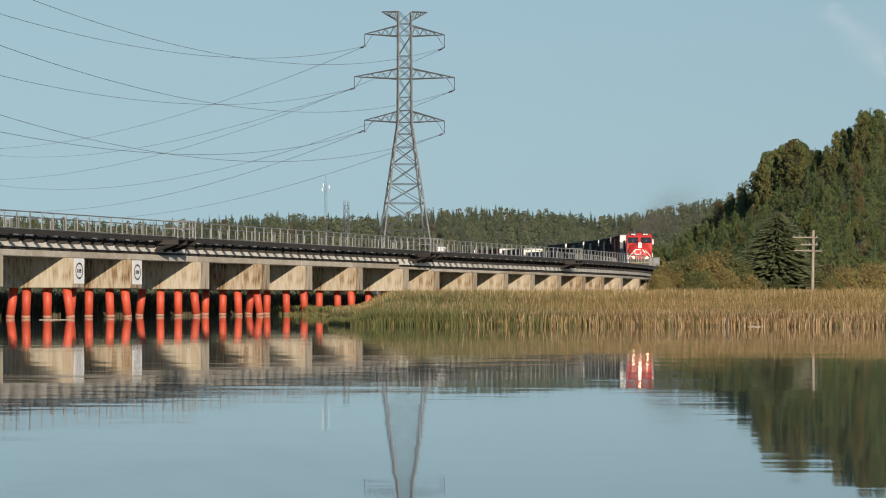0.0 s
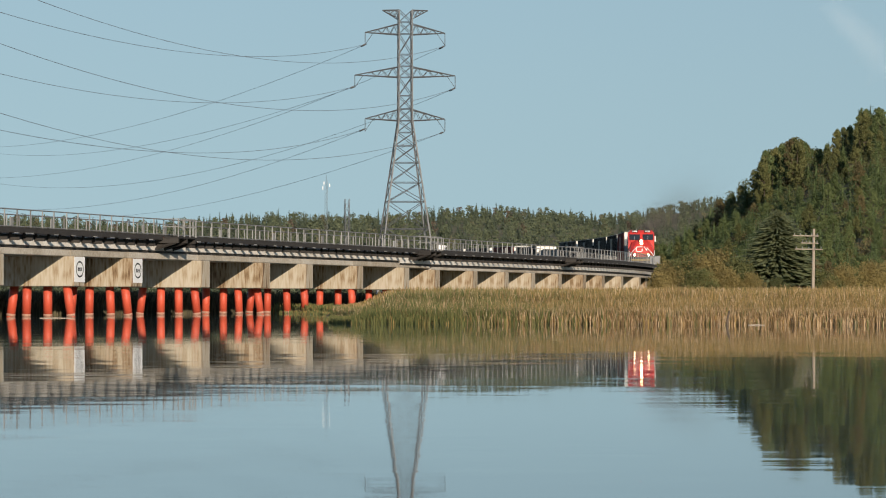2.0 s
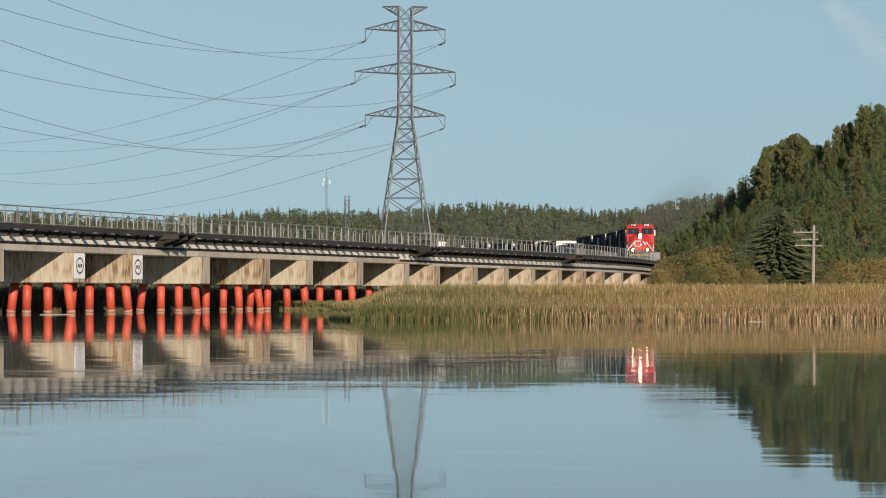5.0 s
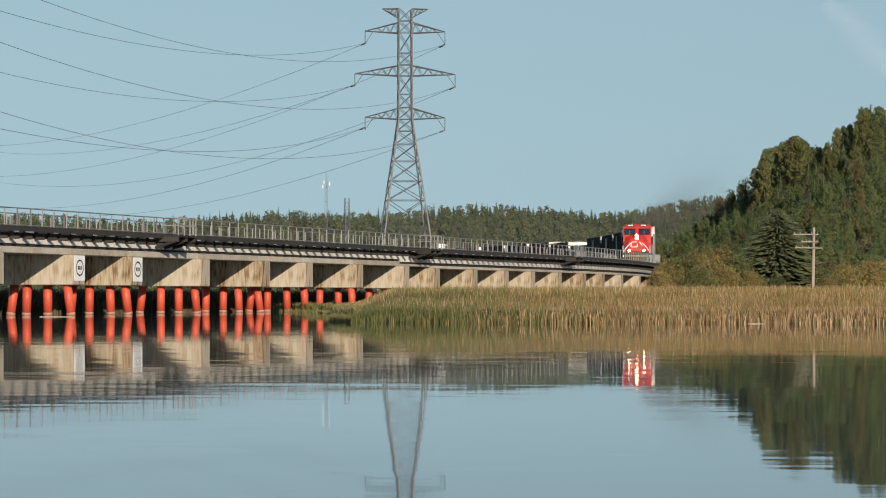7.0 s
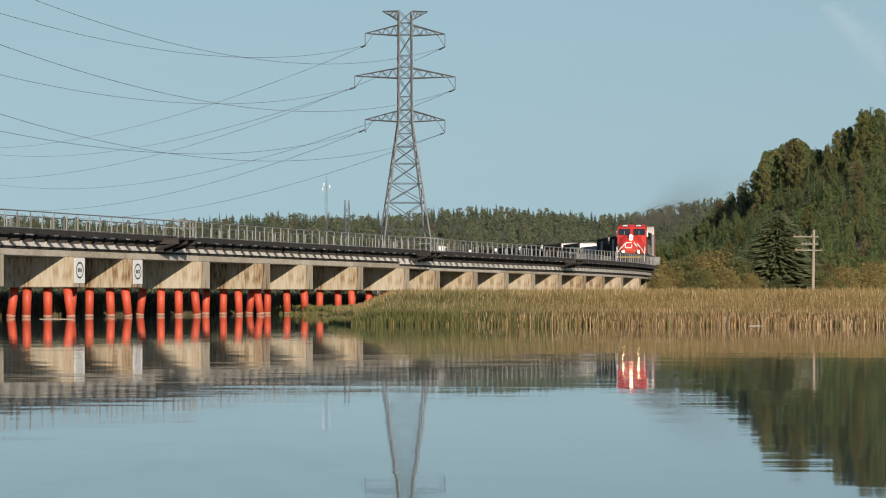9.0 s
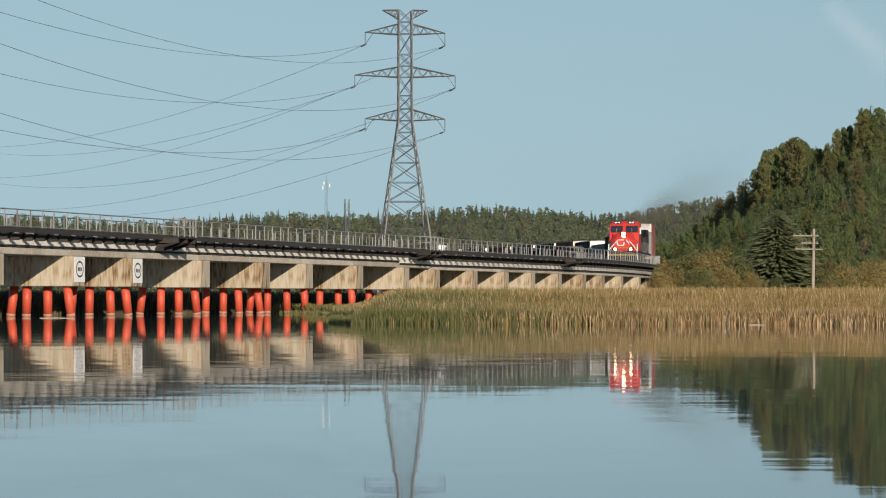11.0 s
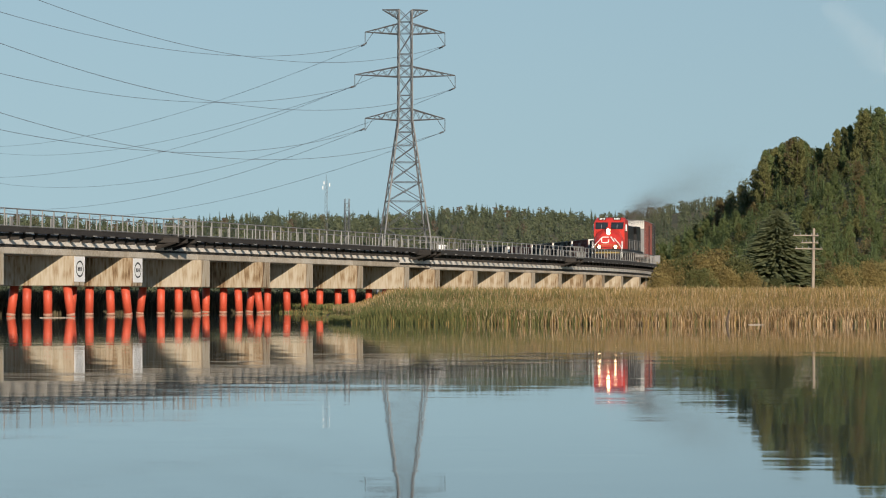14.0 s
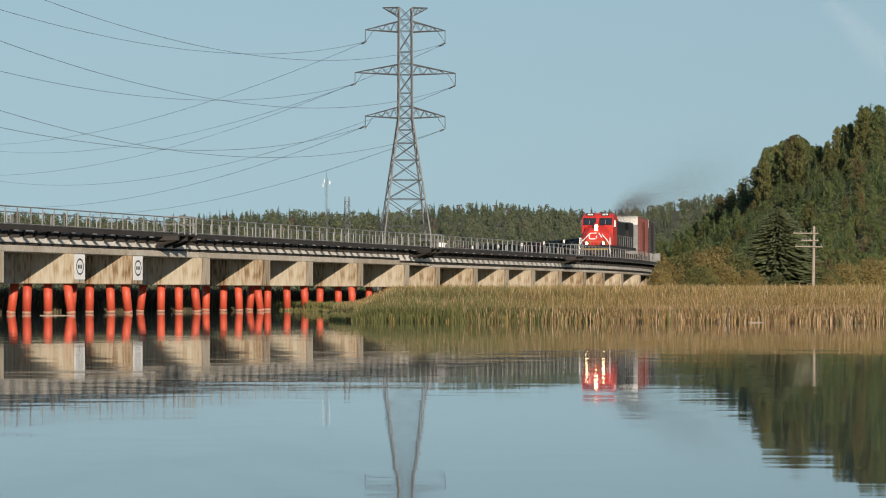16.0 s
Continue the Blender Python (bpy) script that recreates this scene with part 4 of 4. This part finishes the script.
def bogie(parent, y, axles, r, rolling, spread):
    bm = bmesh.new()
    for sx in (-1, 1):
        prism(bm, [(y - spread - 0.3, r - 0.08), (y - spread - 0.3, r + 0.2), (y - 0.5, r + 0.35), (y + 0.5, r + 0.35), (y + spread + 0.3, r + 0.2),
                   (y + spread + 0.3, r - 0.08), (y + 0.4, r - 0.2), (y - 0.4, r - 0.2)], sx * 0.95 - 0.09, sx * 0.95 + 0.09)
    box(bm, -0.95, 0.95, y - 0.25, y + 0.25, r + 0.1, r + 0.38)
    part("bogie_frame", bm, RAILSTEEL, parent, "dark rusty bogie frame")
    for i in range(axles):
        wheelset(parent, y - spread + 2 * spread * i / (axles - 1), r, rolling)


def build_loco():
    """Local frame: y = 0 at the front coupler's plate, y grows to the rear, x to the right seen from ahead, z = 0 on the rail's top."""
    loco = tagged(new("locomotive"), "red-nosed black diesel freight locomotive with burning headlights", "locomotive")

    def add(name, fn, m, label="", parent=None, smooth=False):
        bm = bmesh.new()
        fn(bm)
        return part(name, bm, m, parent or loco, label, smooth)

    def nose(bm):
        # six-sided rounded nose with bevelled shoulders, sloping back to the cab
        rows = []
        for y, z, w, sh in ((0.95, 1.35, 1.22, 0.0), (1.0, 2.35, 1.20, 0.0), (1.12, 2.75, 1.12, 0.0), (1.45, 3.05, 0.98, 0.0), (2.35, 3.52, 0.9, 0.0)):
            rows.append([bm.verts.new(p) for p in ((-w - 0.28, 2.4, z - 0.06), (-w - 0.1, y + 0.42, z), (-w + 0.3, y, z), (w - 0.3, y, z), (w + 0.1, y + 0.42, z), (w + 0.28, 2.4, z - 0.06))])
        for a, b in zip(rows, rows[1:]):
            for i in range(5):
                bm.faces.new((a[i], a[i + 1], b[i + 1], b[i]))
        bm.faces.new(rows[0][::-1])
        bm.faces.new(rows[-1])

    add("nose", nose, RED, "glossy red nose")

    def cab(bm):
        prism(bm, [(2.38, 1.6), (2.38, 3.5), (2.78, 4.24), (2.95, 4.5), (3.3, 4.68), (5.5, 4.70), (5.7, 4.58), (5.7, 1.6)], -1.5, 1.5)
        bmesh.ops.bevel(bm, geom=[e for e in bm.edges if abs(e.verts[0].co.x - e.verts[1].co.x) < 0.01 and e.verts[0].co.z > 4.1 and e.verts[1].co.z > 4.1],
                        offset=0.2, segments=3, affect="EDGES")

    add("cab", cab, RED, "red cab with a wide front")
    slope = Matrix.Translation((0, 2.58, 3.86)) @ Matrix.Rotation(radians(-29), 4, "X")
    for x0, x1 in ((-1.34, -0.2), (0.2, 1.34)):
        fr = add("window_frame", lambda bm: box(bm, x0 - 0.05, x1 + 0.05, -0.035, 0.02, -0.39, 0.39, bevel=0.02, m=slope), BLACK, "black window gasket")
        add("windshield", lambda bm: box(bm, x0, x1, -0.05, -0.036, -0.33, 0.33, m=slope), GLASS, "dark windshield glass", fr)
        add("wiper", lambda bm: box(bm, (x0 + x1) / 2 - 0.02, (x0 + x1) / 2 + 0.02, -0.065, -0.052, -0.34, 0.1, m=slope), GREY, "", fr)
    for sx in (-1, 1):
        for y0, y1 in ((3.2, 4.0), (4.15, 4.95)):
            add("side_window", lambda bm: box(bm, sx * 1.505 - 0.01, sx * 1.505 + 0.01, y0, y1, 3.3, 4.05, bevel=0.005), GLASS, "dark side window")
        add("mirror", lambda bm: box(bm, sx * 1.6 - 0.05, sx * 1.6 + 0.09, 2.95, 3.0, 3.35, 4.0, bevel=0.01), WHITE, "pale wind deflector")
        add("number_board", lambda bm: box(bm, sx * 0.72 - 0.36, sx * 0.72 + 0.36, 2.82, 3.05, 4.42, 4.68, bevel=0.02), BLACK, "black number board")
        add("number_bar", lambda bm: [box(bm, sx * 0.72 - 0.26 + 0.14 * i, sx * 0.72 - 0.17 + 0.14 * i, 2.81, 2.819, 4.48, 4.62) for i in range(4)], WHITE, "white bars on the board")
    # headlight between the windows' feet, ditch lights over the platform
    add("headlight_housing", lambda bm: box(bm, -0.2, 0.2, 1.42, 2.5, 2.86, 3.70, bevel=0.05), RED)
    for z in (3.11, 3.37):
        add("headlight", lambda bm: bar(bm, (0, 1.4, z), (0, 1.44, z), 0.175, 16), LAMP, "burning headlight")
    for sx in (-1, 1):
        h = add("ditch_light", lambda bm: bar(bm, (sx * 0.8, 0.56, 1.77), (sx * 0.8, 0.7, 1.77), 0.2, 14), BLACK, "ditch light housing")
        add("lens", lambda bm: bar(bm, (sx * 0.8, 0.54, 1.77), (sx * 0.8, 0.559, 1.77), 0.14, 14), LAMP, "burning ditch light", h)
        # white handrails that sweep down the nose
        def rail(bm):
            pts = [(sx * 0.62, 0.86, 2.62), (sx * 0.8, 0.8, 2.42), (sx * 1.1, 0.7, 2.1), (sx * 1.38, 0.45, 1.7), (sx * 1.42, 0.3, 1.1)]
            for p, q in zip(pts, pts[1:]):
                bar(bm, p, q, 0.042, 6)
        add("handrail", rail, WHITE, "white painted handrail")
        add("step_rail", lambda bm: [bar(bm, (sx * 1.45, y, 0.7), (sx * 1.45, y, 2.3), 0.028, 6) for y in (0.25, 1.0)], WHITE, "white step rail")
        add("steps", lambda bm: [box(bm, sx * 1.2 - 0.25, sx * 1.2 + 0.25, 0.25, 0.85, z, z + 0.05) for z in (0.4, 0.72, 1.04)], BLACK)
        add("side_rail", lambda bm: [bar(bm, (sx * 1.46, 5.9, 2.6), (sx * 1.46, LOCO_LEN - 0.8, 2.6), 0.022, 5)] +
            [bar(bm, (sx * 1.46, 6 + i * 1.75, 1.6), (sx * 1.46, 6 + i * 1.75, 2.6), 0.02, 5) for i in range(10)], GREY, "grey walkway handrail")
    # emblem of rounded white strokes on the nose
    def emblem(bm):
        for pts in ([(0.08, 2.72), (-0.52, 2.72), (-0.6, 2.62), (-0.6, 2.26), (-0.52, 2.18), (0.0, 2.18), (0.08, 2.28), (0.08, 2.5)], [(0.3, 2.74), (0.62, 2.3)]):
            for (xa, za), (xb, zb) in zip(pts, pts[1:]):
                bar(bm, (xa, 0.985, za), (xb, 0.985, zb), 0.055, 6)
    add("emblem", emblem, WHITE, "plain white emblem strokes")
    # platform, pilot and coupler
    add("platform", lambda bm: box(bm, -1.5, 1.5, 0.28, LOCO_LEN - 0.28, 1.3, 1.58, bevel=0.02), BLACK, "black underframe")
    add("yellow_sill", lambda bm: box(bm, -1.2, 1.2, 0.22, 0.279, 1.12, 1.28, bevel=0.01), YELLOW, "yellow front sill")
    add("front_rail", lambda bm: [bar(bm, (-1.15, 0.3, z), (1.15, 0.3, z), 0.025, 6) for z in (1.95,)] +
        [bar(bm, (x, 0.3, 1.55), (x, 0.3, 1.95), 0.022, 6) for x in (-1.15, -0.4, 0.4, 1.15)], YELLOW, "yellow platform rail")

    def plow(bm):
        prism(bm, [(0.0, 0.12), (0.3, 1.1), (0.6, 1.1), (0.6, 0.12)], -1.42, 1.42)
    add("pilot_plow", plow, BLACK, "black pilot plough")
    add("coupler", lambda bm: (box(bm, -0.14, 0.14, -0.45, 0.3, 0.72, 1.0, bevel=0.03), box(bm, -0.25, 0.22, -0.6, -0.3, 0.68, 1.04, bevel=0.06)), RAILSTEEL)
    # hood, radiators, fuel tank
    hood = add("hood", lambda bm: box(bm, -0.98, 0.98, 5.7, 17.4, 1.585, 4.12, bevel=0.14), BLACK, "black engine hood")
    for i in range(11):
        for sx in (-1, 1):
            add("hood_door", lambda bm: box(bm, sx * 0.99 - 0.012, sx * 0.99 + 0.012, 5.95 + i * 1.03, 6.85 + i * 1.03, 1.75, 3.65, bevel=0.008), BLACK, "", hood)
    add("radiator", lambda bm: prism(bm, [(17.4, 1.585), (17.4, 3.3), (17.0, 3.95), (17.2, 4.1), (21.2, 4.1), (21.6, 3.95), (21.6, 1.585)], -1.28, 1.28), BLACK, "black flared radiator section")
    add("dynamic_brake", lambda bm: box(bm, -1.2, 1.2, 5.9, 9.4, 3.6, 4.3, bevel=0.1), BLACK)
    add("exhaust_stack", lambda bm: box(bm, -0.35, 0.35, 11.5, 12.6, 4.1, 4.4, bevel=0.04), BLACK)
    add("fuel_tank", lambda bm: box(bm, -1.4, 1.4, 8.2, 14.0, 0.35, 1.3, bevel=0.15), BLACK)
    add("horn", lambda bm: [bar(bm, (x, 3.7, 4.62), (x, 4.1, 4.66), 0.08, 8, 0.03) for x in (-0.12, 0.06, 0.24)] + [bar(bm, (0.06, 4.0, 4.5), (0.06, 4.0, 4.66), 0.04, 6)], GREY, "air horn")
    add("antenna", lambda bm: bar(bm, (-0.5, 4.4, 4.5), (-0.5, 4.4, 4.95), 0.02, 5), GREY)
    for y in (4.4, 17.9):
        bogie(loco, y, 3, 0.53, True, 2.0)
    return loco


def build_car(name, label, skin, end_top, end_low, rolling, top=4.86):
    car = tagged(new(name), label, "freight car", group="freight cars")

    def add(pname, fn, m, lab="", parent=None):
        bm = bmesh.new()
        fn(bm)
        return part(pname, bm, m, parent or car, lab)

    body = add("body", lambda bm: box(bm, -1.5, 1.5, 0.12, CAR_LEN - 0.12, 1.05, top, bevel=0.03), skin)
    for sx in (-1, 1):
        for i in range(14):
            y = 0.35 + i * (CAR_LEN - 0.7) / 13
            add("rib", lambda bm: box(bm, sx * 1.54 - 0.045, sx * 1.54 + 0.045, y - 0.06, y + 0.06, 1.1, top - 0.04), skin, "", body)
        add("door", lambda bm: box(bm, sx * 1.59 - 0.03, sx * 1.59 + 0.03, 6.3, 8.9, 1.2, top - 0.41, bevel=0.02), skin, "sliding side door")
        add("ladder", lambda bm: [box(bm, sx * 1.56 - 0.02, sx * 1.56 + 0.09, 0.45, 0.9, 1.2 + 0.36 * i, 1.24 + 0.36 * i) for i in range(int((top - 1.3) / 0.36))], GREY, "grab-iron ladder")
    roof = add("roof", lambda bm: prism(bm, [(-1.56, top), (-1.56, top + 0.04), (0, top + 0.13), (1.56, top + 0.04), (1.56, top)], 0, 1), GREY, "grey ribbed roof")
    roof.data.transform(Matrix(((0, 1, 0, 0), (CAR_LEN, 0, 0, 0), (0, 0, 1, 0), (0, 0, 0, 1))))
    for y0, y1 in ((0.06, 0.119), (CAR_LEN - 0.119, CAR_LEN - 0.06)):
        add("end_panel", lambda bm: box(bm, -1.5, 1.5, y0, y1, top - 0.86, top, bevel=0.01), end_top, "cream upper end panel")
        low = add("end_wall", lambda bm: box(bm, -1.5, 1.5, y0, y1, 1.05, top - 0.865, bevel=0.01), end_low, "grey corrugated end wall")
        for i in range(int((top - 2.2) / 0.4)):
            add("corrugation", lambda bm: box(bm, -1.4, 1.4, y0 - 0.03, y1 + 0.03, 1.3 + i * 0.4, 1.42 + i * 0.4, bevel=0.02), end_low, "", low)
    add("underframe", lambda bm: box(bm, -0.5, 0.5, -0.4, CAR_LEN + 0.4, 0.78, 1.05, bevel=0.02), BLACK, "black underframe and couplers")
    for y in (2.2, CAR_LEN - 2.2):
        bogie(car, y, 2, 0.46, rolling, 0.9)
    return car


LOCO = build_loco()
CAR_A = build_car("boxcar", "tall oxide-red boxcar with cream end panels", OXIDE, CREAM, GREY, False)
CAR_B = build_car("boxcar", "tall black boxcar with white end panels", BLACK, CREAM, BLACK, False)
CAR_C = build_car("boxcar", "black boxcar with a bright cream upper end", BLACK, CREAM, GREY, False, 4.62)
CAR_D = build_car("boxcar", "low weathered grey freight car", GREY, GREY, GREY, False, 3.98)
CARS = [CAR_A, CAR_B, copy_thing(CAR_B, pose(0, 0, 0)), copy_thing(CAR_B, pose(0, 0, 0)), copy_thing(CAR_B, pose(0, 0, 0)), CAR_D, CAR_C]
for i in range(7):
    CARS.append(copy_thing(CAR_B if i % 3 else CAR_A, pose(0, 0, 0)))


def ride(s, length):
    """Pose of a vehicle whose front stands at s: a chord of the curve."""
    a, b = at(s + 2.5), at(s + length - 2.5)
    d = (b - a).normalized()
    turn = math.atan2(-d.x, d.y)
    o = a - d * 2.5
    return Matrix.Translation((o.x, o.y, RAIL_Z)) @ Matrix.Rotation(turn, 4, "Z")


SOOT = mat("soot_haze", (0.13, 0.115, 0.10), (0.09, 0.08, 0.07), rough=1.0, bump=0)
PUFFS = []


def build_smoke():
    """Exhaust haze: rigid puffs of fine soot specks that drift off behind the stack."""
    rng = random.Random(77)
    for i in range(12):
        s = Soup()
        r = 0.8 + 0.36 * i
        for k in range(36000 if i < 4 else 22000):
            p = Vector((rng.gauss(0, 0.62) * r, rng.gauss(0, 0.6) * r, rng.gauss(0, 0.42) * r))
            q = 0.0125 * rng.uniform(0.6, 1.5)
            d = Vector((rng.gauss(0, 1), rng.gauss(0, 1), rng.gauss(0, 1))).normalized()
            e = d.orthogonal().normalized()
            s.tri(p, p + d * q, p + e * q)
        puff = new("smoke_puff", s.mesh("smoke_puff", [SOOT]))
        tagged(puff, "thin brown-grey diesel exhaust haze above the train", "smoke", group="exhaust smoke", kind="stuff")
        PUFFS.append((puff, i))


def puff_at(i, t):
    """Each puff trails the stack, climbs and spreads downwind."""
    age = 1.5 + i * 2.4
    p = at(head_at(t) + 11 + age * 1.1, 0.33 * age + 0.35 * math.sin(t * 0.5 + i), 0)
    return pose(p.x, p.y, RAIL_Z + 4.8 + 0.2 * age + 0.1 * math.sin(t * 0.7 + 2 * i), 0, 0, 4 * t + 40 * i)


build_smoke()


def motions():
    times = [i * 0.5 for i in range(33)]
    walk(LOCO, [(t, ride(head_at(t) - 1.9, LOCO_LEN)) for t in times])
    for i, car in enumerate(CARS):
        lead = LOCO_LEN + CAR_GAP + i * (CAR_LEN + CAR_GAP) - 1.9
        walk(car, [(t, ride(head_at(t) + lead, CAR_LEN)) for t in times])
    for puff, i in PUFFS:
        walk(puff, [(t, puff_at(i, t)) for t in times])
    fine = [16 * i / 120 for i in range(121)]
    for w, y, r in WHEELS:
        walk(w, [(t, pose(0, y, r, math.degrees((head_at(0) - head_at(t)) / r))) for t in fine])


motions()
